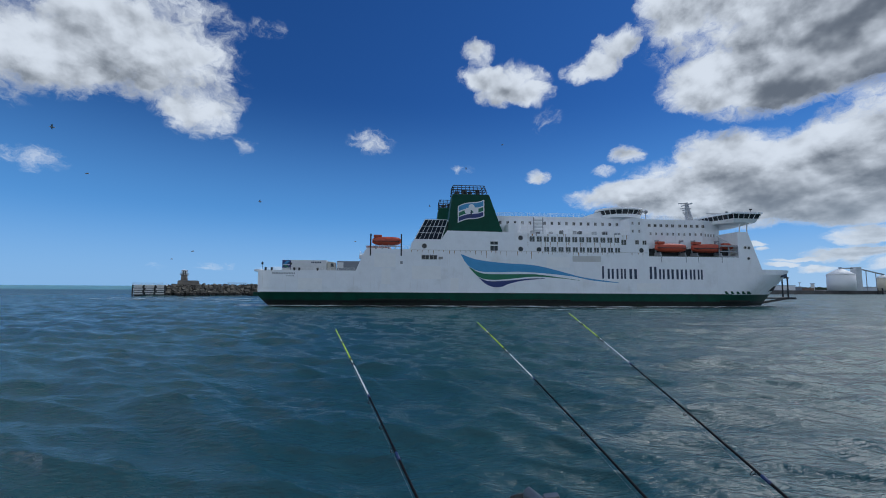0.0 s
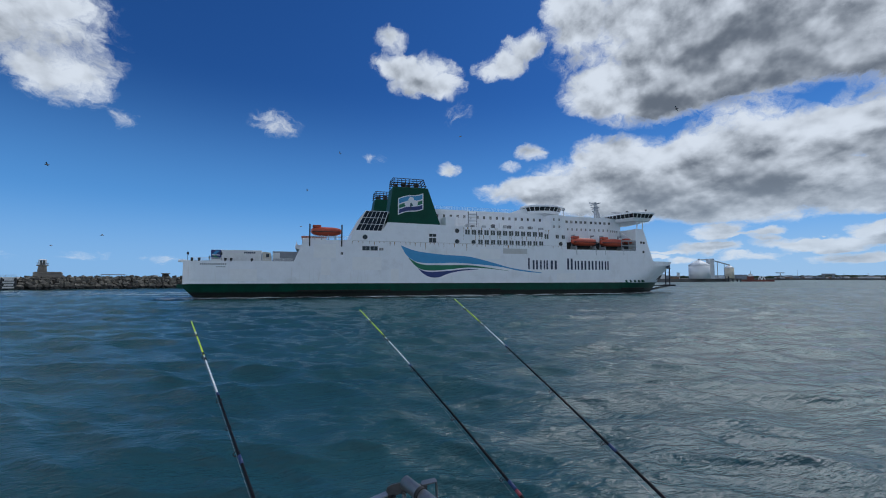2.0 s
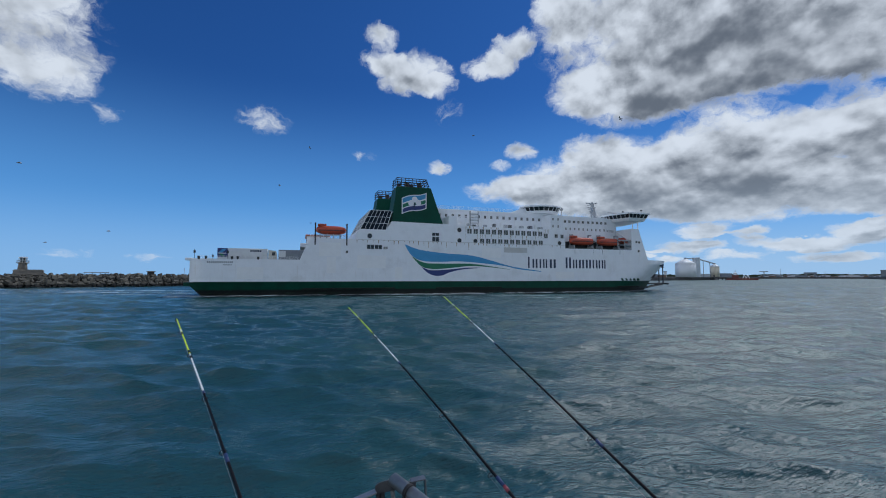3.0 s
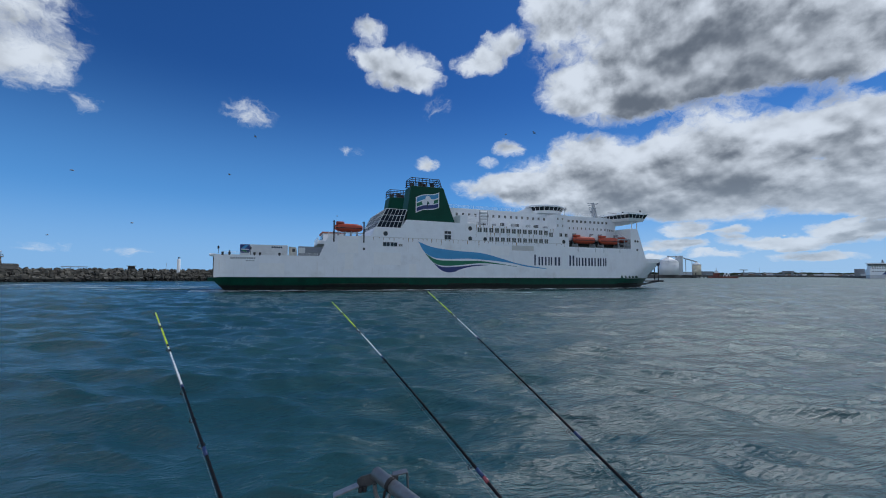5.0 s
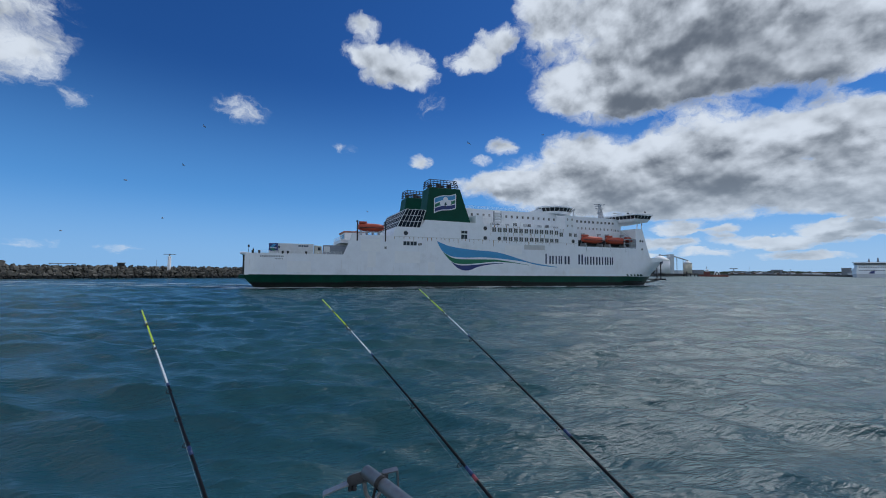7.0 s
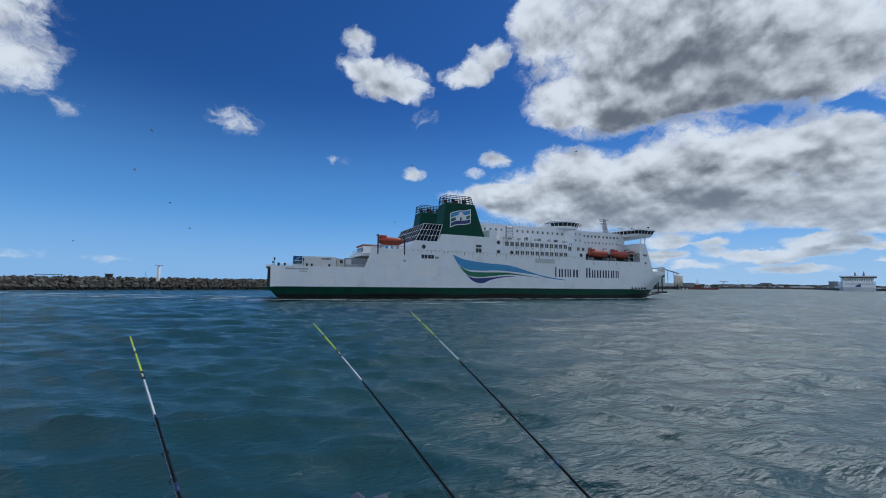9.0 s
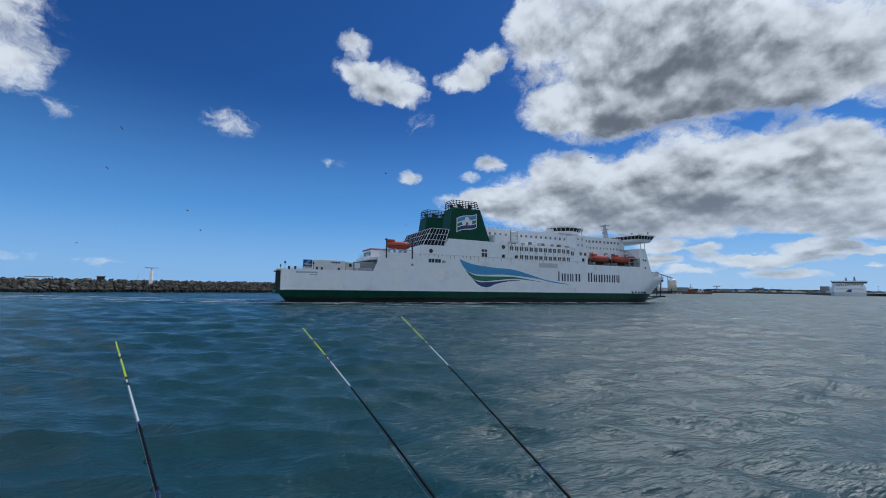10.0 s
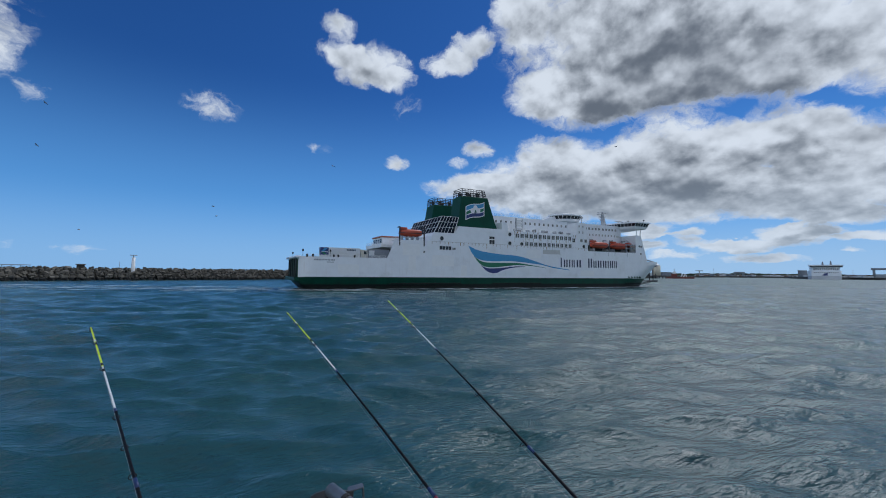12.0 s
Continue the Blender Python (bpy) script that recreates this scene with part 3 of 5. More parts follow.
def rail(parent, pts, height=1.1, gap=1.9):
    bm = B()
    for a, b in zip(pts, pts[1:]):
        a, b = Vector(a), Vector(b)
        for h in (height, height * 0.66, height * 0.33):
            tube(bm, a + Vector((0, 0, h)), b + Vector((0, 0, h)), 0.035, seg=5)
        n = max(1, int((b - a).length / gap))
        for i in range(n + 1):
            q = a.lerp(b, i / n)
            tube(bm, q, q + Vector((0, 0, height)), 0.04, seg=5)
    return part("railing", bm, CREAM, parent)


def funnel(ferry, du, v0, v1, dz):
    bm = B()
    outline = [(56.4 + du, 20.9), (75.4 + du, 20.9), (74.7 + du, 23.7), (70.4 + du, 35.5 + dz), (58.6 + du, 35.4 + dz), (57.0 + du, 23.9)]
    prism(bm, outline, v0, v1)
    bmesh.ops.bevel(bm, geom=bm.edges[:], offset=0.35, segments=3, affect="EDGES", profile=0.5)
    f = part("funnel", bm, FUNNEL_GREEN, ferry, "dark green raked funnel with a barred top")
    for zz, inset in ((36.1 + dz, 0.1), (36.9 + dz, 0.15), (37.6 + dz, 0.2), (38.3 + dz, 0.3)):
        a, b, c, d = 58.5 + du + inset, 70.1 + du - inset - (zz - dz - 35.5) * 0.35, v0 + 0.2 + inset, v1 - 0.2 - inset
        for p, q in (((a, c), (b, c)), ((b, c), (b, d)), ((b, d), (a, d)), ((a, d), (a, c))):
            bm = B()
            tube(bm, (*p, zz), (*q, zz), 0.12, seg=6)
            part("top_rail", bm, STEEL_DARK, f)
    for k in range(9):
        s = k / 8
        for vv in (v0 + 0.35, v1 - 0.35):
            bm = B()
            tube(bm, (58.8 + du + s * 11.0, vv, 35.4 + dz), (59.1 + du + s * 9.8, vv, 38.3 + dz), 0.11, seg=6)
            part("bar", bm, STEEL_DARK, f)
    for k in range(4):
        bm = B()
        tube(bm, (60.5 + du + 2.2 * k, (v0 + v1) / 2 + (-1.2 if k % 2 else 1.2), 35.3 + dz), (60.4 + du + 2.2 * k, (v0 + v1) / 2 + (-1.2 if k % 2 else 1.2), 37.3 + dz), 0.75, seg=14)
        part("exhaust_pipe", bm, STEEL_DARK, f)
    return f


def make_ferry():
    ferry = thing("ferry", "large white car ferry with green funnels and waterline, under way", "ship")
    # hull
    bm = B()
    rings = hull_loft(bm, [-2.5, -1.0, 0.2, 1.3])
    bm.faces.new(rings[0])
    part("bottom", bm, BOTTOM, ferry, "black weedy strip at the waterline", True)
    bm = B()
    hull_loft(bm, [1.3, 2.2, 3.2, 4.35])
    part("boot_top", bm, HULL_GREEN, ferry, "dark green scuffed lower hull", True)
    bm = B()
    hull_loft(bm, [4.35, 6.0, 7.6, 9.2, 10.4, 11.0])
    hull = part("hull", bm, HULL_WHITE, ferry, "white steel hull with rust runs", True)
    bm = B()
    hull_loft(bm, [11.0, 11.8, 12.6], 24, 158.0)
    part("bow_bulwark", bm, HULL_WHITE, ferry, "", True)
    bm = B()
    u_list = [0.3 + 29.5 * i / 8 for i in range(9)]
    slab(bm, [(u, 14.3 - half_breadth(u, 9.8)) for u in u_list] + [(u, 13.7 + half_breadth(u, 9.8)) for u in u_list[::-1]], 9.4, 9.7)
    part("vehicle_deck", bm, DECK, ferry, "green weather deck")
    bm = B()
    slab(bm, [(29.0, 0.4), (150, 0.4), (168, 5.5), (179, 13), (179, 15), (168, 22.5), (150, 27.6), (29, 27.6)], 10.3, 10.6)
    part("main_deck", bm, DECK, ferry)
    # rubbing strakes
    bm = B()
    box(bm, 1.0, 150, -0.16, 0.1, 4.22, 4.46, 0.04)
    part("rubbing_strake", bm, HULL_GREEN, ferry)
    for u0, u1 in ((30, 58), (72, 96), (146, 156)):
        bm = B()
        box(bm, u0, u1, -0.22, 0.1, 2.0, 2.5, 0.06)
        part("fender_strip", bm, BOTTOM, ferry)
    # stern door in a recess with posts
    bm = B()
    box(bm, -0.35, 0.2, 4.0, 24.0, 3.6, 10.2, 0.08)
    door = part("stern_door", bm, HULL_GREEN, ferry, "dark stern vehicle door")
    for v in (4.4, 9.0, 14.0, 19.0, 23.6):
        bm = B()
        box(bm, -0.75, -0.36, v - 0.25, v + 0.25, 3.4, 10.4, 0.05)
        part("door_post", bm, STEEL_DARK, door)
    bm = B()
    box(bm, -1.3, 0.4, 0.9, 27.1, 10.5, 11.2, 0.12)
    part("stern_lip", bm, HULL_WHITE, ferry)
    bm = B()
    box(bm, -1.5, 0.4, 0.9, 27.1, 3.2, 4.3, 0.15)
    part("stern_fender", bm, HULL_GREEN, ferry)
    for u, v in ((1.0, 0.9), (1.0, 27), (9.5, 0.4)):
        bm = B()
        tube(bm, (u, v, 10.9), (u, v, 13.6), 0.06, seg=6)
        box(bm, u - 0.25, u + 0.25, v - 0.2, v + 0.2, 12.6, 13.3, 0.05)
        part("light_post", bm, STEEL_DARK, ferry)
    for u in (2.2, 4.0, 10.6, 12.1, 17.5):
        bm = B()
        tube(bm, (u, 0.25, 10.8), (u, 0.25, 11.75), 0.28, 0.34, 10)
        part("bollard", bm, STEEL_DARK, ferry)

    # side walls and houses
    bm = B()
    prism(bm, [(44.0, 10.9), (44.0, 17.75), (45.4, 17.8), (45.8, 19.8), (46.8, 20.9), (122.4, 20.9), (122.4, 16.5), (153.2, 16.5), (153.2, 10.9)], 0.0, BEAM)
    part("lower_house", bm, HULL_WHITE, ferry)
    for v0, v1 in ((0.0, 0.6), (BEAM - 0.6, BEAM)):
        bm = B()
        prism(bm, [(28.9, 10.9), (31.6, 17.3), (31.9, 17.6), (44.0, 17.75), (44.0, 10.9)], v0, v1)
        part("after_side_wall", bm, HULL_WHITE, ferry)
    for outline in ([(31.9, 0.6), (44.0, 0.6), (44.0, 4.6), (31.9, 4.6)], [(31.9, 23.4), (44.0, 23.4), (44.0, 27.4), (31.9, 27.4)], [(38.5, 4.6), (44.0, 4.6), (44.0, 23.4), (38.5, 23.4)]):
        bm = B()
        slab(bm, outline, 17.3, 17.7)
        part("boat_deck", bm, HOUSE_WHITE, ferry)
    bm = B()
    prism(bm, [(55.0, 20.9), (56.9, 23.8), (76.4, 23.6), (76.4, 26.5), (79.1, 26.5), (79.1, 23.3), (116.2, 23.3), (116.2, 28.8), (121.2, 28.8), (122.0, 22.5), (122.4, 20.9)], 0.02, BEAM - 0.02)
    part("upper_wall", bm, HOUSE_WHITE, ferry)
    bm = B()
    slab(bm, [(153.2, 0.02), (156.8, 0.06), (160.0, 9), (161.0, 14), (160.0, 19), (156.8, 27.94), (153.2, 27.98)], 10.9, 25.0)
    for vtx in bm.verts:
        if vtx.co.z < 12 and vtx.co.x > 154:
            vtx.co.x += 5.0
    part("front_tower", bm, HULL_WHITE, ferry)
    bm = B()
    slab(bm, [(122.2, 4), (144, 4), (150, 6.0), (154.5, 10), (156.5, 14), (154.5, 18), (150, 22), (144, 24), (122.2, 24)], 16.5, 29.3)
    part("forward_house", bm, HOUSE_WHITE, ferry)
    bm = B()
    box(bm, 73, 116.4, 6.0, 22.0, 23.3, 29.9, 0.1)
    part("middle_house", bm, HOUSE_WHITE, ferry)
    bm = B()
    box(bm, 116.0, 123, 5.5, 22.5, 28.7, 29.9, 0.05)
    part("lounge_base", bm, HOUSE_WHITE, ferry)
    # stair-shaped seam lines and rust under the scuppers
    bm = B()
    box(bm, 46, 122, -0.05, 0.05, 17.55, 17.68)
    part("deck_seam", bm, PATCH, ferry)
    rng = random.Random(3)
    for k in range(46):
        u = 46 + k * 1.65 + rng.uniform(-0.3, 0.3)
        if not 112 < u < 116:
            bm = B()
            hgt = rng.uniform(0.25, 1.3) * (1.7 if rng.random() > 0.85 else 1)
            wid = rng.uniform(0.06, 0.16)
            prism(bm, [(u - wid, 17.5), (u + wid, 17.5), (u + wid * 0.3, 17.5 - hgt), (u - wid * 0.3, 17.5 - hgt)], -0.035, 0.03)
            part("rust_run", bm, RUST_MAT, ferry)

    # glazed wind screen on the after edge
    side = [(46.8, 20.95), (55.0, 20.95), (57.0, 27.2), (50.0, 27.2)]
    bm = B()
    prism(bm, side, 0.35, 0.5)
    screen = part("wind_screen", bm, SCREEN_GLASS, ferry, "slanted glazed wind screen in white frames")
    bm = B()
    va = [bm.verts.new(p) for p in ((46.85, 0.4, 20.95), (46.85, 27.6, 20.95), (50.05, 27.6, 27.2), (50.05, 0.4, 27.2))]
    bm.faces.new(va)
    bmesh.ops.solidify(bm, geom=bm.faces[:], thickness=0.12)
    part("after_glass", bm, SCREEN_GLASS, screen)
    for k in range(7):
        s = k / 6
        bm = B()
        tube(bm, (46.8 + 8.2 * s, 0.3, 20.95), (50.0 + 7.0 * s, 0.3, 27.2), 0.12 if k in (0, 6) else 0.07, seg=6)
        part("mullion", bm, CREAM, screen)
    for t in (0.0, 0.33, 0.66, 1.0):
        bm = B()
        tube(bm, (46.8 + 3.2 * t, 0.3, 20.95 + 6.25 * t), (55.0 + 2.0 * t, 0.3, 20.95 + 6.25 * t), 0.075, seg=6)
        part("transom", bm, CREAM, screen)
        bm = B()
        tube(bm, (46.75 + 3.2 * t, 0.3, 20.95 + 6.25 * t), (46.75 + 3.2 * t, 27.7, 20.95 + 6.25 * t), 0.075, seg=6)
        part("transom", bm, CREAM, screen)
    for k in range(11):
        v = 0.35 + 27.3 * k / 10
        bm = B()
        tube(bm, (46.7, v, 20.95), (49.95, v, 27.2), 0.06, seg=6)
        part("mullion", bm, CREAM, screen)
    bm = B()
    box(bm, 50.5, 57.5, 1.0, 27.0, 26.9, 27.1)
    part("screen_roof", bm, STEEL_GREY, screen)

    # funnels and the flag-shaped mark on the near one
    near = funnel(ferry, 0.0, 1.0, 8.5, 0.3)
    funnel(ferry, -3.0, 19.5, 27.0, -0.7)

    def flag(name, s0, s1, t0, t1, mat, proud, parent):
        bm = B()
        cols = 12
        lo, hi = [], []
        for i in range(cols + 1):
            s = s0 + (s1 - s0) * i / cols
            wave = 0.28 * math.sin(2 * math.pi * (s - 0.05))
            base = 26.5 + 2.25 * s + wave
            lo.append(bm.verts.new((60.3 + 8.5 * s, 1.0 - proud, base + 5.4 * t0)))
            hi.append(bm.verts.new((60.3 + 8.5 * s, 1.0 - proud, base + 5.4 * t1)))
        for i in range(cols):
            bm.faces.new((lo[i], lo[i + 1], hi[i + 1], hi[i]))
        return part(name, bm, mat, parent)

    mark = flag("flag_mark", 0, 1, 0, 1, CREAM, 0.03, near)
    mark["label"] = "white bordered flag mark in blue and green stripes"
    flag("blue_stripe", 0.04, 0.96, 0.66, 0.94, SKY_BLUE, 0.05, mark)
    flag("green_stripe", 0.04, 0.96, 0.36, 0.58, LEAF_GREEN, 0.05, mark)
    flag("navy_stripe", 0.04, 0.96, 0.06, 0.30, NAVY, 0.05, mark)
    for du, dw in ((-1.15, -0.1), (0.1, 1.15), (1.35, 0.15)):
        bm = B()
        tube(bm, (64.6 + du, 0.97, 30.4 + dw), (64.6 + du, 0.93, 30.4 + dw), 0.98, seg=20)
        part("white_disc", bm, CREAM, mark)
    bm = B()
    prism(bm, [(64.3, 28.6), (64.7, 28.6), (64.85, 30.4), (64.45, 30.4)], 0.92, 0.96)
    part("stem", bm, LETTER, mark)

    # painted ribbons
    ribbon(ferry, "blue_ribbon", BLUE_TOP, BLUE_BOT, SKY_BLUE, "sky blue painted wave on the hull")
    ribbon(ferry, "green_ribbon", GREEN_TOP, GREEN_BOT, LEAF_GREEN, "green painted wave on the hull")
    ribbon(ferry, "navy_ribbon", NAVY_TOP, NAVY_BOT, NAVY, "navy painted wave on the hull")
    # name marks on the side as plain upright bars
    word = ((0.0, 1, 1.2, 4.0), (2.0, 2, 2.3, 3.2), (4.9, 1, 0.9, 3.2), (6.4, 2, 1.9, 3.2), (9.2, 2, 2.8, 3.2), (16.0, 2, 2.6, 4.0), (19.2, 2, 2.1, 3.2), (21.9, 2, 2.5, 3.2), (25.0, 2, 2.5, 3.2), (28.0, 1, 0.9, 3.2), (29.6, 2, 2.1, 3.2), (32.3, 2, 1.9, 3.2))
    for x, stems, width, height in word:
        for k in range(stems):
            bar = 0.62 if stems == 1 else width * 0.30
            mid = 106.3 + x + (width / 2 if stems == 1 else width * (0.2 + 0.58 * k))
            bm = B()
            box(bm, mid - bar / 2, mid + bar / 2, -0.035, 0.02, 9.15, 9.15 + height)
            part("name_bar", bm, LETTER, ferry, "navy painted bar of a name")
    for k in range(14):
        bm = B()
        u = 4.3 + 0.48 * k
        box(bm, u, u + 0.34, -0.03, 0.5, 9.75, 10.25)
        part("stern_name_bar", bm, STEEL_GREY, ferry)
    for k in range(6):
        bm = B()
        u = 8.4 + 0.4 * k
        box(bm, u, u + 0.28, -0.03, 0.5, 9.1, 9.4)
        part("stern_name_bar", bm, STEEL_GREY, ferry)
    bm = B()
    box(bm, 97.0, 106.3, -0.04, 0.05, 14.5, 16.3)
    part("repair_panel", bm, PATCH, ferry, "grey unpainted repair panel")

    # windows
    wide = window_meshes(1.6, 1.65, 0.12, CREAM, CABIN_GLASS)
    for k in range(14):
        set_window(ferry, wide, 83.9 + 2.32 * k, 0.0, 21.55 if k < 13 else 20.9)
    for k in range(11):
        set_window(ferry, wide, 88.6 + 2.33 * k, -0.0, 18.25)
    ports = porthole_meshes(0.72)
    for u, w in ((80.2, 21.85), (80.2, 18.25), (86.1, 18.2), (49.8, 18.85), (119.9, 18.4)):
        set_window(ferry, ports, u, 0.0, w, name="porthole")
    tiny_ports = porthole_meshes(0.42)
    for u, w in ((155.6, 19.8), (156.9, 19.7), (156.6, 16.2)):
        set_window(ferry, tiny_ports, u, 0.0, w, name="porthole")
    dark = window_meshes(1.1, 1.2)
    for u, w in ((118.5, 21.0), (121.0, 20.9)):
        set_window(ferry, dark, u, 0.0, w)
    for u, w, a, b in ((71.7, 18.4, 2.3, 1.5), (71.7, 20.05, 2.3, 0.9), (50.1, 15.35, 2.2, 1.25), (52.6, 15.35, 2.2, 1.25)):
        set_window(ferry, window_meshes(a, b, 0.1), u, 0.0, w)
    for u, w in ((42.8, 13.6), (54.6, 15.1), (55.2, 15.15)):
        set_window(ferry, window_meshes(0.6, 0.7, 0.08), u, 0.0, w)
    small = window_meshes(0.7, 0.95, 0.1)
    for k in range(17):
        set_window(ferry, small, 75 + 2.5 * k, 6.0, 27.6)
    square = window_meshes(0.85, 0.85, 0.1)
    slim = window_meshes(0.45, 0.8, 0.08)
    for k in range(10):
        set_window(ferry, square, 125.2 + 2.05 * k + (0.5 if k > 4 else 0), 4.0, 27.2)
    for k in range(11):
        set_window(ferry, slim, 123.6 + 1.98 * k, 4.0, 24.4)
    for k in range(4):
        s = k / 3
        set_window(ferry, slim, 145.2 + 4.0 * s, 4.4 + 1.35 * s, 24.3, 18)
    for u in (117.2, 119.4):
        for w in (27.2, 24.6):
            set_window(ferry, slim, u, 0.0, w)

    for k in range(30):
        u = 82.5 + rng.uniform(0, 33)
        w0 = rng.choice((20.7, 17.4, 20.7, 23.2))
        hgt, wid = rng.uniform(0.6, 2.4), rng.uniform(0.05, 0.16)
        bm = B()
        prism(bm, [(u - wid, w0), (u + wid, w0), (u + wid * 0.25, w0 - hgt), (u - wid * 0.25, w0 - hgt)], -0.022, 0.03)
        part("rust_run", bm, RUST_MAT, ferry)
    for u0, u1, w0, w1 in ((34.5, 41.0, 12.2, 16.4), (36.8, 39.5, 7.0, 12.0), (46.0, 55.0, 8.6, 12.6), (58, 60.5, 5.0, 9.0), (12, 19, 5.2, 8.6), (118, 126, 5.2, 7.8), (88.5, 96, 12.6, 16.0)):
        bm = B()
        box(bm, u0, u1, -0.012, 0.03, w0, w1)
        part("repaint_patch", bm, REPAINT, ferry)
    # boat recess on the side
    bm = B()
    box(bm, 122.2, 153.4, 0.1, 4.2, 16.4, 16.75)
    part("boat_deck", bm, DECK, ferry)
    bm = B()
    box(bm, 146.5, 153.2, 0.05, 0.3, 16.6, 17.0)
    box(bm, 146.5, 153.2, 0.05, 0.3, 18.3, 18.6)
    box(bm, 146.5, 153.2, 0.05, 0.3, 20.0, 20.5)
    for u in (146.5, 149.8, 153.0):
        box(bm, u, u + 0.3, 0.05, 0.3, 16.6, 20.4)
    part("embarkation_frame", bm, STEEL_GREY, ferry)
    # dark panel behind the boats, added as the shade of the recess
    bm = B()
    box(bm, 123.0, 153.0, 3.7, 3.98, 16.8, 19.4)
    part("recess_shade", bm, STEEL_DARK, ferry)
    for u0, u1 in ((125.4, 136.2), (138.0, 148.6)):
        boat = lifeboat(ferry, u0, u1, 1.6, 18.0, 21.2)
        for u in (u0 + 1.2, u1 - 1.2):
            bm = B()
            box(bm, u - 0.22, u + 0.22, 0.3, 3.6, 16.7, 17.9, 0.04)
            box(bm, u - 0.18, u + 0.18, 0.0, 0.3, 14.6, 17.2, 0.04)
            box(bm, u - 0.16, u + 0.16, 2.8, 3.3, 17.5, 22.2, 0.04)
            box(bm, u - 0.16, u + 0.16, 1.2, 3.2, 21.6, 22.1, 0.04)
            part("davit", bm, STEEL_GREY, ferry)
    bm = B()
    tube(bm, (147.5, 2.2, 23.8), (152.2, 1.0, 20.8), 0.22, seg=8)
    part("crane_arm", bm, CREAM, ferry)
    lifeboat(ferry, 148.9, 152.8, 2.2, 19.2, 21.0, "rescue_boat")

    # after boat deck
    lifeboat(ferry, 33.6, 42.6, 1.8, 18.9, 21.9)
    for u in (33.3, 42.7):
        davit(ferry, u, 0.0, 15.6, 22.4)
    bm = B()
    for u in (34.8, 36.8, 38.8, 40.8):
        box(bm, u - 0.12, u + 0.12, 0.6, 3.2, 17.7, 19.2)
    box(bm, 33.6, 42.6, 0.4, 0.7, 18.5, 18.7)
    part("boat_cradle", bm, STEEL_GREY, ferry)
    rail(ferry, [(31.9, 0.15, 17.65), (45.2, 0.15, 17.75)])
    rail(ferry, [(31.9, 0.15, 17.65), (31.9, 4.4, 17.65)])
    # house and canopy over the mouth of the vehicle deck
    bm = B()
    box(bm, 29.0, 38.6, 7.5, 27.3, 15.2, 16.5, 0.1)
    part("mouth_canopy", bm, HOUSE_WHITE, ferry, "white canopy over the vehicle deck")
    bm = B()
    box(bm, 31.0, 38.4, 12.5, 24.0, 16.5, 19.3, 0.15)
    cabin = part("deck_cabin", bm, HOUSE_WHITE, ferry)
    bm = B()
    box(bm, 30.6, 38.6, 12.1, 24.4, 19.3, 19.8, 0.1)
    part("cabin_roof", bm, material("cabin_orange", (0.42, 0.16, 0.10), 0.6, 0, 1.0, 0.15), cabin)
    for v in (14.0, 16.8, 19.6, 22.4):
        bm = B()
        box(bm, 30.88, 31.05, v - 1.0, v + 1.0, 17.2, 18.7)
        part("pane", bm, GLASS_DARK, cabin)
    # solid dark block stands in for the shade inside the opening
    bm = B()
    box(bm, 36.0, 38.0, 0.7, 27.3, 9.7, 15.2)
    part("vehicle_mouth_shade", bm, STEEL_DARK, ferry, "dark block standing for shade in the vehicle deck mouth")
    rail(ferry, [(29.2, 7.8, 16.5), (29.2, 27.1, 16.5)])
    rail(ferry, [(2.0, 0.9, 10.9), (28.5, 0.25, 10.9)], 0.9, 2.4)

    # open deck over the cabins: rail, vents, dish, lockers
    rail(ferry, [(79.2, 0.2, 23.3), (116, 0.2, 23.3)])
    rail(ferry, [(72.5, 6.2, 29.9), (104, 6.2, 29.9)])
    rail(ferry, [(123, 4.2, 29.3), (144, 4.2, 29.3)])
    rng = random.Random(11)
    for k in range(14):
        u = 81.5 + 2.45 * k + rng.uniform(-0.7, 0.7)
        bm = B()
        h = rng.uniform(0.6, 1.8)
        if k % 3 == 0:
            tube(bm, (u, 2.2, 23.3), (u, 2.2, 23.3 + h), 0.3, seg=10)
            tube(bm, (u, 2.2, 23.3 + h), (u, 2.2, 23.5 + h), 0.55, 0.45, 10)
        else:
            box(bm, u - rng.uniform(0.4, 0.9), u + 0.6, 1.6, 3.0, 23.3, 23.3 + h, 0.06)
        part("deck_vent", bm, (CREAM, STEEL_GREY, STEEL_DARK)[k % 3], ferry)
    for k in range(5):
        bm = B()
        tube(bm, (85.6, 3.0 + 0.1 * k, 24.0 + 1.1 * k), (88.2, 3.0, 24.0 + 1.1 * k), 0.5, seg=12)
        part("life_raft_canister", bm, CREAM, ferry)
    bm = B()
    for u in (85.4, 88.4):
        box(bm, u - 0.1, u + 0.1, 2.7, 3.3, 23.3, 29.0)
    part("raft_rack", bm, STEEL_GREY, ferry)
    bm = B()
    for u in (81.0, 83.6):
        for v in (1.6, 3.6):
            tube(bm, (u, v, 23.3), (u, v, 26.8), 0.09, seg=6)
    for w in (24.6, 25.8, 26.8):
        tube(bm, (81.0, 1.6, w), (83.6, 1.6, w), 0.08, seg=6)
        tube(bm, (81.0, 1.6, w), (81.0, 3.6, w), 0.08, seg=6)
        tube(bm, (81.0, 3.6, w), (83.6, 3.6, w), 0.08, seg=6)
    part("stair_frame", bm, CREAM, ferry)

    # round lounge
    bm = B()
    lathe(bm, [(6.9, 29.9), (7.2, 30.9)], 40, (117.5, 9.0, 0), 0.8)
    lounge = part("lounge", bm, HOUSE_WHITE, ferry, "round glazed lounge with an overhanging white roof")
    bm = B()
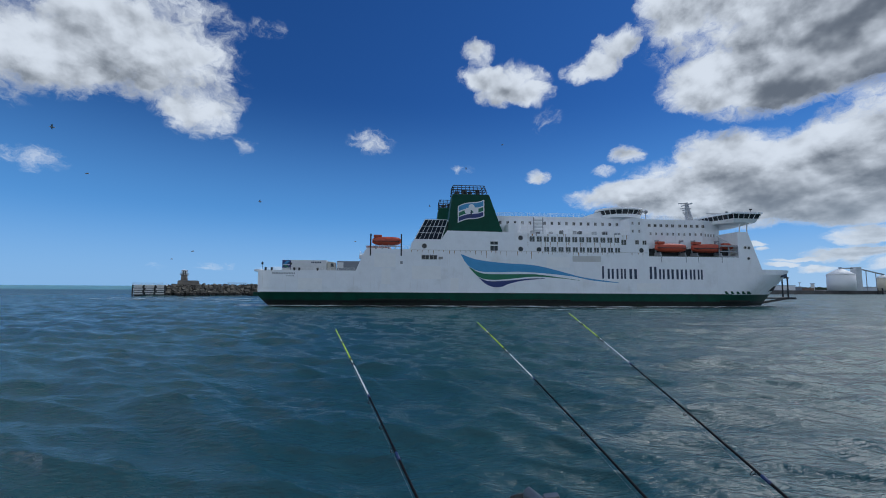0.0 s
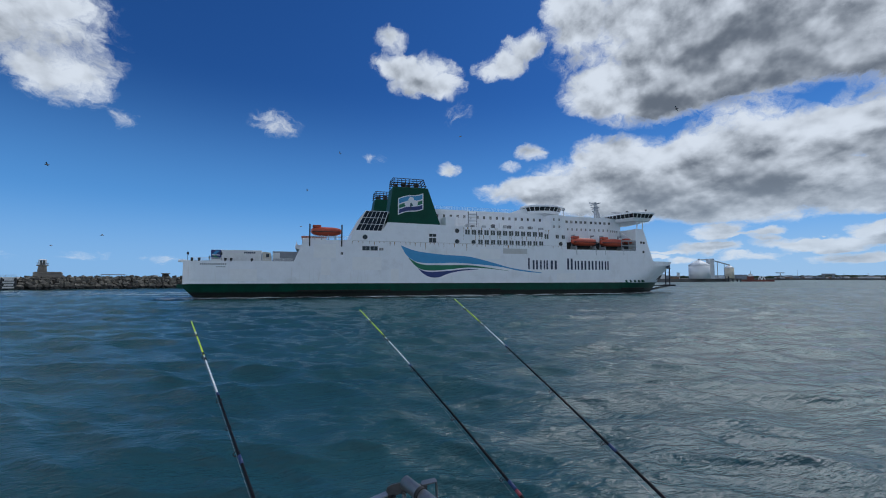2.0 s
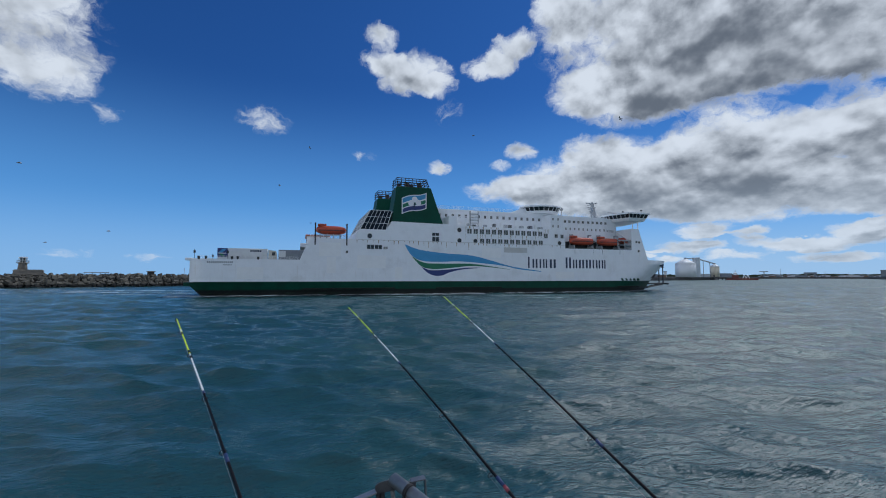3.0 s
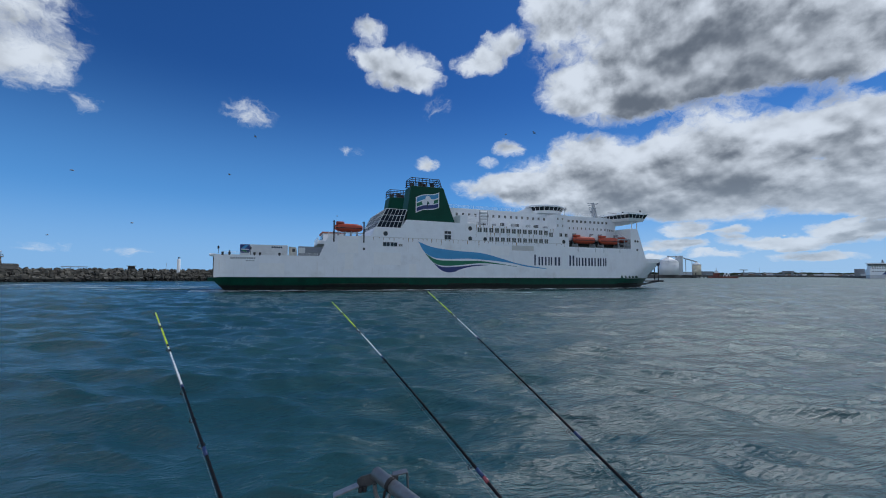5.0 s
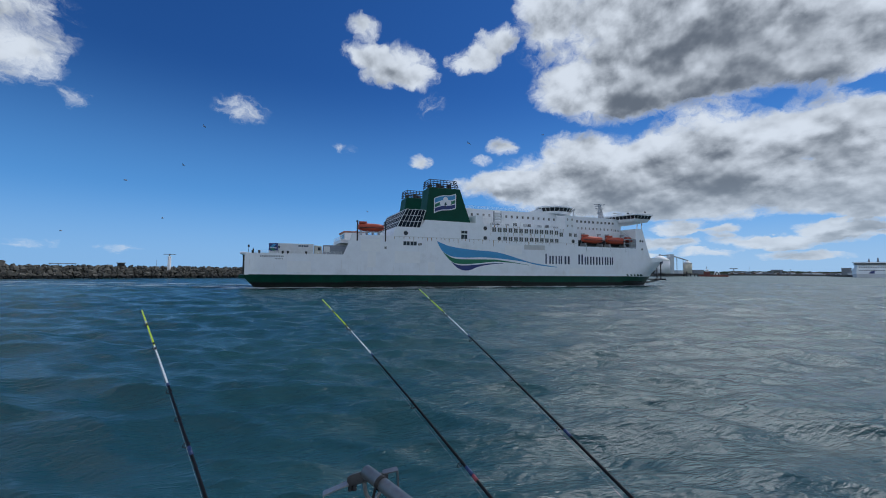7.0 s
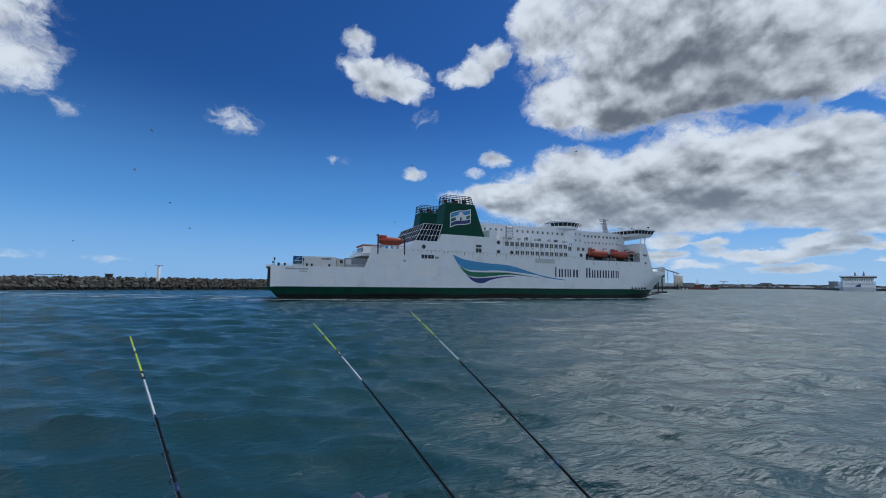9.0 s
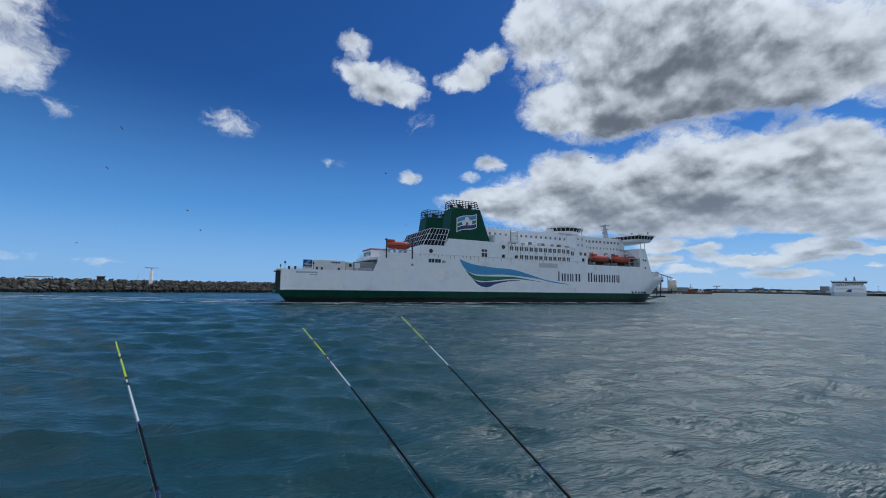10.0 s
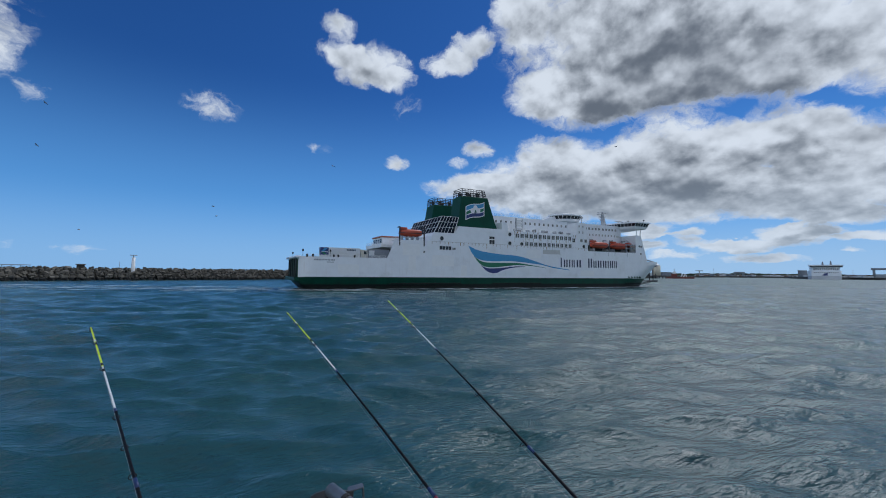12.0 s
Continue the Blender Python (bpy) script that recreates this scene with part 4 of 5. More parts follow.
    lathe(bm, [(7.0, 30.9), (7.9, 32.3)], 40, (117.5, 9.0, 0), 0.8)
    part("lounge_glass", bm, GLASS_DARK, lounge)
    bm = B()
    lathe(bm, [(8.1, 32.3), (8.4, 32.6), (8.2, 33.0), (5.0, 33.5)], 40, (117.5, 9.0, 0), 0.8)
    part("lounge_roof", bm, HOUSE_WHITE, lounge)
    for k in range(24):
        a = 2 * math.pi * k / 24
        bm = B()
        tube(bm, (117.5 + 7.05 * math.cos(a), 9 + 5.64 * math.sin(a), 30.9), (117.5 + 7.98 * math.cos(a), 9 + 6.38 * math.sin(a), 32.35), 0.1, seg=5)
        part("mullion", bm, CREAM, lounge)
    bm = B()
    prism(bm, [(103.0, 29.9), (110.5, 29.9), (110.5, 32.2), (108.5, 31.8)], 7.5, 10.5)
    part("lounge_ramp", bm, HOUSE_WHITE, lounge)

    # bridge across the front
    bridge_plan = [(150.0, -2.6), (159.6, -2.6), (160.4, 2.0), (163.0, 14), (160.4, 26), (159.6, 30.6), (150.0, 30.6), (147.5, 22), (147.5, 6)]
    narrow = [(151.2, -1.2), (158.6, -1.2), (159.4, 2.0), (162.0, 14), (159.4, 26), (158.6, 29.2), (151.2, 29.2), (148.5, 22), (148.5, 6)]

    def tapered(z0, z1, a, b):
        bm = B()
        va = [bm.verts.new((x, y, z0)) for x, y in a]
        vb = [bm.verts.new((x, y, z1)) for x, y in b]
        n = len(a)
        bm.faces.new(va[::-1])
        bm.faces.new(vb)
        for i in range(n):
            bm.faces.new((va[i], va[(i + 1) % n], vb[(i + 1) % n], vb[i]))
        return bm

    mids = [((a[0] + b[0]) / 2, (a[1] + b[1]) / 2) for a, b in zip(bridge_plan, narrow)]
    bridge = part("bridge", tapered(28.0, 29.2, narrow, mids), HOUSE_WHITE, ferry, "wide white navigation bridge with windowed wings")
    part("bridge_glass", tapered(29.2, 30.6, mids, bridge_plan), GLASS_DARK, bridge)
    wider = [(155 + (x - 155) * 1.06, 14 + (y - 14) * 1.02) for x, y in bridge_plan]
    part("bridge_roof", tapered(30.6, 31.2, wider, wider), HOUSE_WHITE, bridge)
    for i in range(len(mids)):
        a0, a1, b0, b1 = mids[i], mids[(i + 1) % 9], bridge_plan[i], bridge_plan[(i + 1) % 9]
        n = max(2, int(math.dist(a0, a1) / 1.5))
        for k in range(n):
            s = k / n
            bm = B()
            tube(bm, (a0[0] + s * (a1[0] - a0[0]), a0[1] + s * (a1[1] - a0[1]), 29.15), (b0[0] + s * (b1[0] - b0[0]), b0[1] + s * (b1[1] - b0[1]), 30.65), 0.12, seg=5)
            part("mullion", bm, CREAM, bridge)
    for u in (154.4, 157.0):
        bm = B()
        tube(bm, (u, 0.6, 24.9), (u, 0.4, 28.1), 0.2, seg=8)
        part("wing_post", bm, HOUSE_WHITE, bridge)
    for u, v in ((157.0, -1.5), (153.0, 4.0), (156.0, 10.0)):
        bm = B()
        tube(bm, (u, v, 31.2), (u, v, 32.2), 0.07, seg=6)
        tube(bm, (u - 0.3, v, 32.3), (u + 0.3, v, 32.3), 0.28, seg=8)
        part("search_light", bm, STEEL_DARK, bridge)
    # mast, radars, domes
    bm = B()
    tube(bm, (145.2, 12, 29.2), (144.2, 12, 37.0), 1.5, 0.5, 12)
    mast = part("radar_mast", bm, STEEL_GREY, ferry, "grey radar mast with yards")
    for w, a, b in ((36.4, 3.0, 0.16), (34.6, 2.2, 0.14), (33.0, 1.5, 0.2)):
        bm = B()
        box(bm, 144.3 - a, 144.3 + a * 0.6, 11.8, 12.2, w, w + b * 2)
        box(bm, 144.1, 144.5, 12 - a, 12 + a, w - 0.3, w)
        part("yard", bm, STEEL_GREY, mast)
    for u, v, wide_ in ((152.0, 9.0, 2.4), (126.5, 8.0, 0.0)):
        bm = B()
        tube(bm, (u, v, 29.3), (u, v, 32.4), 0.14, seg=8)
        if wide_:
            box(bm, u - wide_, u + wide_, v - 0.2, v + 0.2, 32.4, 32.7)
            tube(bm, (u, v, 31.6), (u, v, 32.0), 0.5, 0.4, 8)
        else:
            bmesh.ops.create_icosphere(bm, subdivisions=2, radius=0.75, matrix=Matrix.Translation((u, v, 32.6)))
        part("antenna", bm, STEEL_GREY, ferry)
    # bow: hawse, anchor pocket, name bars, frame
    for du in range(5):
        bm = B()
        prism(bm, [(148.0 + 2.1 * du, 4.5), (149.0 + 2.1 * du, 4.5), (148.3 + 2.1 * du, 5.4), (147.6 + 2.1 * du, 5.4)], -0.12 + 0.16 * du, 0.3 + 0.2 * du)
        part("bow_fin", bm, HULL_GREEN, ferry)
    bm = B()
    prism(bm, [(168.6, 5.4), (170.4, 5.6), (171.6, 7.2), (169.8, 7.0)], 14 - half_breadth(170.0, 6.3) - 0.25, 9.0)
    part("anchor_pocket", bm, STEEL_DARK, ferry)
    for k in range(7):
        bm = B()
        u = 170.2 + 0.75 * k
        v = 14 - half_breadth(u, 10.6) - 0.05
        box(bm, u, u + 0.4, v - 0.5, v + 0.4, 10.2 + 0.04 * k, 11.0 + 0.08 * k)
        part("bow_name_bar", bm, LETTER, ferry)
    bm = B()
    for v in (13.0, 15.2):
        tube(bm, (182.2, v, 2.6), (182.2, v, 10.6), 0.24, seg=8)
        tube(bm, (180.5, v, 10.5), (182.8, v, 10.3), 0.2, seg=8)
        tube(bm, (168.0, v, 3.0), (183.6, v, 3.0), 0.24, seg=8)
        tube(bm, (171.0, v, 1.0), (182.0, v, 2.8), 0.2, seg=8)
    tube(bm, (182.2, 13.0, 10.4), (182.2, 15.2, 10.4), 0.3, seg=8)
    tube(bm, (183.0, 11.0, 3.0), (183.0, 17.0, 3.0), 0.4, seg=8)
    part("bow_ramp_frame", bm, STEEL_DARK, ferry, "dark steel frame of the bow ramp")
    return ferry


ferry = make_ferry()


def make_trailers():
    """Freight on the open after deck; it rides with the ferry."""
    made = []
    t = thing("trailer", "white freight trailer with a blue panel on the ferry's open deck", "trailer")
    bm = B()
    box(bm, 0, 13.2, 0, 2.5, 1.2, 4.45, 0.06)
    body = part("body", bm, TRAILER_WHITE, t)
    bm = B()
    box(bm, -0.03, 2.6, -0.03, 2.0, 1.9, 4.42)
    panel = part("blue_panel", bm, NAVY, body)
    bm = B()
    prism(bm, [(0.2, 3.1), (1.2, 3.1), (2.3, 4.2), (1.3, 4.2)], -0.06, 0.02)
    part("sky_stripe", bm, SKY_BLUE, panel)
    bm = B()
    prism(bm, [(0.2, 2.8), (1.2, 2.8), (2.3, 2.0), (1.3, 2.0)], -0.06, 0.02)
    part("teal_stripe", bm, LEAF_GREEN, panel)
    bm = B()
    prism(bm, [(0.2, 2.85), (2.3, 2.85), (2.3, 3.05), (0.2, 3.05)], -0.06, 0.02)
    part("white_stripe", bm, CREAM, panel)
    for k in range(6):
        bm = B()
        box(bm, 8.6 + 0.52 * k, 9.0 + 0.52 * k, -0.03, 0.03, 3.5, 4.0)
        part("mark_bar", bm, LETTER, body)
    bm = B()
    box(bm, 0.3, 12.8, 0.3, 2.2, 0.95, 1.2)
    part("chassis", bm, STEEL_DARK, t)
    for u in (2.0, 3.3, 4.6, 11.5):
        for v in (0.25, 2.25):
            bm = B()
            tube(bm, (u, v - 0.2, 0.52), (u, v + 0.2, 0.52), 0.52, seg=16)
            part("wheel", bm, RUBBER, t)
    made.append((t, pose(6.6, 1.8, 9.7)))
    c = thing("lorry_cab", "beige lorry tractor parked on the ferry's deck", "lorry")
    bm = B()
    prism(bm, [(0, 0.8), (2.4, 0.8), (2.4, 2.4), (2.1, 3.9), (0, 4.1)], 0, 2.45)
    bmesh.ops.bevel(bm, geom=bm.edges[:], offset=0.08, segments=2, affect="EDGES")
    body = part("cab", bm, CAB_BEIGE, c)
    bm = B()
    box(bm, 1.0, 1.9, -0.02, 0.02, 2.5, 3.5)
    part("side_window", bm, GLASS_DARK, body)
    for u in (0.5, 2.0):
        for v in (0.2, 2.25):
            bm = B()
            tube(bm, (u, v - 0.2, 0.5), (u, v + 0.2, 0.5), 0.5, seg=16)
            part("wheel", bm, RUBBER, c)
    made.append((c, pose(20.1, 1.8, 9.7)))
    g = thing("curtain_trailer", "grey curtain-sided trailer on the ferry's open deck", "trailer")
    bm = B()
    box(bm, 0, 7.4, 0, 2.5, 1.1, 4.3, 0.06)
    body = part("body", bm, TRAILER_GREY, g)
    bm = B()
    box(bm, 0.1, 2.0, -0.03, 0.03, 2.2, 3.9)
    part("white_panel", bm, TRAILER_WHITE, body)
    for u in (1.0, 2.2, 6.0):
        for v in (0.25, 2.25):
            bm = B()
            tube(bm, (u, v - 0.2, 0.52), (u, v + 0.2, 0.52), 0.52, seg=16)
            part("wheel", bm, RUBBER, g)
    made.append((g, pose(22.9, 2.2, 9.7)))
    return made


freight = make_trailers()


# ======== breakwater with its pier head, lighthouse and beacon ========
BW = pose(-176, 238, 0, 0, 0, 27.56)     # x along the mole, y away from the jetty


def rock_meshes(count=8):
    made = []
    rng = random.Random(5)
    for k in range(count):
        bm = B()
        bmesh.ops.create_cube(bm, size=1.0)
        bmesh.ops.bevel(bm, geom=bm.edges[:], offset=0.10, segments=1, affect="EDGES")
        for v in bm.verts:
            v.co = Vector((v.co.x * rng.uniform(0.85, 1.15), v.co.y * rng.uniform(0.85, 1.15), v.co.z * rng.uniform(0.85, 1.15)))
            v.co += Vector((rng.uniform(-0.07, 0.07), rng.uniform(-0.07, 0.07), rng.uniform(-0.07, 0.07)))
        made.append(mesh_of("rock", bm, ROCK))
    return made


def make_breakwater():
    bw = thing("breakwater", "long breakwater of piled brown boulders, dark and wet at the waterline", "breakwater", BW, kind="structure")
    bm = B()
    outline = [(-0.5, -2.0), (9.5, 5.6), (10.0, 6.3), (16.0, 6.3), (27.0, -2.0)]
    a = [bm.verts.new((15.0, y, z)) for y, z in outline]
    b = [bm.verts.new((420.0, y, z)) for y, z in outline]
    bm.faces.new(a)
    bm.faces.new(b[::-1])
    for i in range(5):
        bm.faces.new((a[i], b[i], b[(i + 1) % 5], a[(i + 1) % 5]))
    part("core", bm, CORE, bw)
    rocks = rock_meshes()
    rng = random.Random(8)
    rows = ((0.1, 0.3), (1.6, 1.3), (3.2, 2.4), (4.9, 3.5), (6.6, 4.5), (8.3, 5.4), (10.0, 5.9))
    spots = []
    for s in range(125):
        for y, z in rows:
            spots.append((17.0 + 2.0 * s + rng.uniform(-0.7, 0.7), y + rng.uniform(-0.5, 0.5), z + rng.uniform(-0.3, 0.35)))
    joined = B()
    for n, (x, y, z) in enumerate(spots):
        size = rng.uniform(1.2, 2.7)
        turn = Euler((rng.uniform(-0.6, 0.6), rng.uniform(-0.6, 0.6), rng.uniform(0, 6.3)))
        m = Matrix.LocRotScale((x, y, z), turn, (size, size * rng.uniform(0.7, 1.0), size * rng.uniform(0.6, 0.95)))
        if n < 300:
            ob = new("rock", rocks[n % 8])
            ob.parent = bw
            ob.matrix_local = m
        else:
            tmp = B()
            tmp.from_mesh(rocks[n % 8])
            tmp.transform(m)
            me = bpy.data.meshes.new("tmp")
            tmp.to_mesh(me)
            tmp.free()
            joined.from_mesh(me)
            bpy.data.meshes.remove(me)
    # the broken skyline of blocks along the crest
    for s in range(150):
        size = rng.uniform(0.6, 1.6)
        m = Matrix.LocRotScale((18 + 1.8 * s + rng.uniform(-0.8, 0.8), rng.uniform(12.5, 15.5), 6.5 + rng.uniform(-0.1, 0.4)), Euler((rng.uniform(-0.5, 0.5), rng.uniform(-0.5, 0.5), rng.uniform(0, 6))), (size * 1.3, size, size * 0.8))
        tmp = B()
        tmp.from_mesh(rocks[s % 8])
        tmp.transform(m)
        me = bpy.data.meshes.new("tmp")
        tmp.to_mesh(me)
        tmp.free()
        joined.from_mesh(me)
        bpy.data.meshes.remove(me)
    far = part("rock_pile", joined, ROCK, bw)
    far["kind"] = "stuff"
    return bw


breakwater = make_breakwater()


def make_pier_head():
    ph = thing("pier_head", "white panelled pier head on piles at the end of the breakwater", "pier", BW @ pose(0, 0, 0))
    bm = B()
    box(bm, 0.3, 16.5, 0.8, 9.5, 5.6, 6.4, 0.05)
    part("deck", bm, PANEL_WHITE, ph)
    bm = B()
    box(bm, 1.2, 16.0, 1.8, 8.8, -1.0, 5.6)
    part("inner_wall", bm, STEEL_DARK, ph)
    for x in (0.6, 5.8, 11.2, 16.0):
        bm = B()
        tube(bm, (x, 0.6, -2), (x, 0.6, 6.2), 0.4, seg=10)
        part("pile", bm, STEEL_DARK, ph)
    for bay, (x0, x1) in enumerate(((0.9, 5.4), (6.2, 10.8), (11.6, 15.7))):
        for k in range(4):
            bm = B()
            z0 = 0.9 + 1.25 * k
            inset = 0.5 if (k + bay) % 2 else 0.0
            box(bm, x0 + inset, x1 - inset * 0.6, 0.25, 0.6, z0, z0 + 0.85, 0.04)
            part("panel", bm, PANEL_WHITE, ph)
    bm = B()
    for z in (6.9, 7.4):
        tube(bm, (0.4, 1.0, z), (16.4, 1.0, z), 0.06, seg=6)
    for k in range(9):
        tube(bm, (0.4 + 2 * k, 1.0, 6.3), (0.4 + 2 * k, 1.0, 7.45), 0.06, seg=6)
    part("railing", bm, STEEL_GREY, ph)
    return ph


def make_lighthouse():
    lh = thing("lighthouse", "small stone lighthouse with a low keeper's house", "lighthouse", BW @ pose(24.4, 12.5, 6.2))
    bm = B()
    box(bm, -3.2, 8.0, -3.0, 3.0, 0, 2.3, 0.12)
    house = part("keepers_house", bm, MASONRY, lh)
    bm = B()
    prism(bm, [(-3.4, 2.3), (8.2, 2.3), (7.4, 3.0), (-2.6, 3.0)], -3.2, 3.2)
    part("house_roof", bm, MASONRY, house)
    bm = B()
    lathe(bm, [(1.9, 2.9), (1.7, 5.6), (1.65, 6.0), (2.5, 6.3), (2.5, 6.6)], 20)
    part("tower", bm, MASONRY, lh, "", True)
    bm = B()
    lathe(bm, [(1.25, 6.6), (1.25, 9.0)], 12)
    lantern = part("lantern", bm, CABIN_GLASS, lh)
    for k in range(8):
        a = 2 * math.pi * k / 8
        bm = B()
        tube(bm, (1.5 * math.cos(a), 1.5 * math.sin(a), 6.6), (1.5 * math.cos(a), 1.5 * math.sin(a), 9.1), 0.12, seg=6)
        part("bar", bm, TANK_WHITE, lantern)
    bm = B()
    lathe(bm, [(1.7, 9.0), (1.7, 9.3), (0.9, 9.6)], 12)
    part("lantern_roof", bm, TANK_WHITE, lh)
    bm = B()
    for k in range(10):
        a = 2 * math.pi * k / 10
        tube(bm, (2.35 * math.cos(a), 2.35 * math.sin(a), 6.6), (2.35 * math.cos(a), 2.35 * math.sin(a), 7.6), 0.06, seg=5)
    lathe(bm, [(2.38, 7.55), (2.42, 7.65)], 20)
    part("gallery_rail", bm, STEEL_GREY, lh)
    return lh


def make_beacon():
    b = thing("radar_beacon", "slim white beacon tower with a radar bar on top", "beacon", BW @ pose(101.7, 6.6, 4.2, 0, 0, 0))
    bm = B()
    lathe(bm, [(1.15, 0), (1.0, 0.5), (0.85, 9.0)], 16)
    part("tower", bm, TANK_WHITE, b, "", True)
    bm = B()
    tube(bm, (0, 0, 9.0), (0, 0, 10.0), 0.3, seg=8)
    part("radar_post", bm, STEEL_GREY, b)
    bm = B()
    box(bm, -3.3, 3.3, -0.2, 0.2, 10.0, 10.35, 0.05)
    bar = part("radar_bar", bm, STEEL_GREY, b)
    return bar


def make_mole_huts():
    h = thing("mole_hut", "dark concrete hut on the breakwater crest", "hut", BW @ pose(78.9, 11.5, 6.3))
    bm = B()
    box(bm, -1.6, 1.6, -1.5, 1.5, 0, 2.2, 0.08)
    part("wall", bm, CORE, h)
    bm = B()
    box(bm, -2.1, 2.1, -1.9, 1.9, 2.2, 2.6, 0.05)
    part("roof", bm, MASONRY, h)
    s = thing("mole_shelter", "long low grey shelter on the breakwater crest", "shelter", BW @ pose(53.9, 12, 6.3))
    bm = B()
    box(bm, -5.5, 5.5, -1.5, 1.5, 1.4, 1.8, 0.05)
    part("roof", bm, STEEL_GREY, s)
    for x in (-5, -1.7, 1.7, 5):
        bm = B()
        tube(bm, (x, -1.2, 0), (x, -1.2, 1.5), 0.12, seg=6)
        part("post", bm, STEEL_DARK, s)
    p = thing("marker_pole", "thin grey marker pole on the breakwater", "pole", BW @ pose(96.0, 11, 6.2))
    bm = B()
    tube(bm, (0, 0, 0), (0, 0, 4.6), 0.09, seg=6)
    part("pole", bm, STEEL_GREY, p)


make_pier_head()
make_lighthouse()
radar_bar = make_beacon()
make_mole_huts()


# ======== harbour shore ========
def polar(az, r, z=0.0):
    a = radians(az)
    return Vector((-math.sin(a) * r, math.cos(a) * r, z))


def make_shore():
    bm = B()
    slab(bm, [(395, 515), (640, 618), (672, 640), (900, 1000), (600, 1100), (200, 900)], -3, 5.0)
    ob = new("quay_near", mesh_of("quay_near", bm, QUAY))
    tagged(ob, "dark concrete harbour quay with a low wall", "quay", kind="structure")
    bm = B()
    slab(bm, [(880, 850), (1466, 1084), (1534, 944), (1300, 765), (1180, 668), (1344, 639), (1500, 560), (2600, 800), (2600, 2400), (700, 2400)], -3, 5.5)
    ob = new("quay_far", mesh_of("quay_far", bm, QUAY))
    tagged(ob, "distant dark harbour quay", "quay", kind="structure")
    # low wooded land behind
    bm = B()
    rng = random.Random(21)
    prev = None
    for k in range(180):
        az = -36 - k * 0.22
        h = 15 + 6 * noise.noise(Vector((k * 0.09, 3.1, 0))) + rng.uniform(-1.5, 1.5)
        p = polar(az, 2150)
        q = polar(az, 2400)
        cur = [bm.verts.new((p.x, p.y, 0)), bm.verts.new((p.x, p.y, h)), bm.verts.new((q.x, q.y, h + 2)), bm.verts.new((q.x, q.y, 0))]
        if prev:
            for i in range(3):
                bm.faces.new((prev[i], cur[i], cur[i + 1], prev[i + 1]))
        prev = cur
    ob = new("far_woods", mesh_of("far_woods", bm, FOLIAGE))
    tagged(ob, "low dark line of distant trees", "trees", kind="stuff")


def make_tank(name, az, r, radius, wall, roof, base, label, paint=TANK_WHITE):
    t = thing(name, label, "storage tank", Matrix.Translation(polar(az, r, base)))
    bm = B()
    lathe(bm, [(radius, 0), (radius, wall)], 48)
    part("shell", bm, paint, t, "", True)
    bm = B()
    lathe(bm, [(radius + 0.25, wall), (radius + 0.25, wall + 0.5), (radius * 0.7, wall + 0.5 + roof * 0.42), (radius * 0.3, wall + 0.5 + roof * 0.8), (1.2, wall + 0.5 + roof)], 48)
    part("roof", bm, TANK_WHITE, t, "", True)
    bm = B()
    tube(bm, (0, 0, wall + roof), (0, 0, wall + roof + 2.2), radius * 0.12, seg=12)
    part("vent", bm, STEEL_GREY, t)
    return t


def make_conveyor():
    a, b = polar(-44.45, 812, 5), polar(-46.3, 880, 5)
    c = thing("conveyor", "grey inclined conveyor bridge between silo towers", "conveyor")
    bm = B()
    d = polar(-43.3, 800, 35.5)
    p, q, e = a + Vector((0, 0, 31)), b + Vector((0, 0, 23.5)), d
    tube(bm, e, p, 1.0, seg=6)
    tube(bm, p, q, 1.0, seg=6)
    part("gallery", bm, STEEL_GREY, c)
    bm = B()
    box(bm, a.x - 4, a.x + 4, a.y - 4, a.y + 4, 5, 37.5, 0.1)
    part("head_tower", bm, SHED_PALE, c)
    for s in (0.35, 0.7):
        bm = B()
        m = p.lerp(q, s)
        tube(bm, (m.x, m.y, 5), m, 0.5, seg=6)
        part("trestle", bm, STEEL_GREY, c)


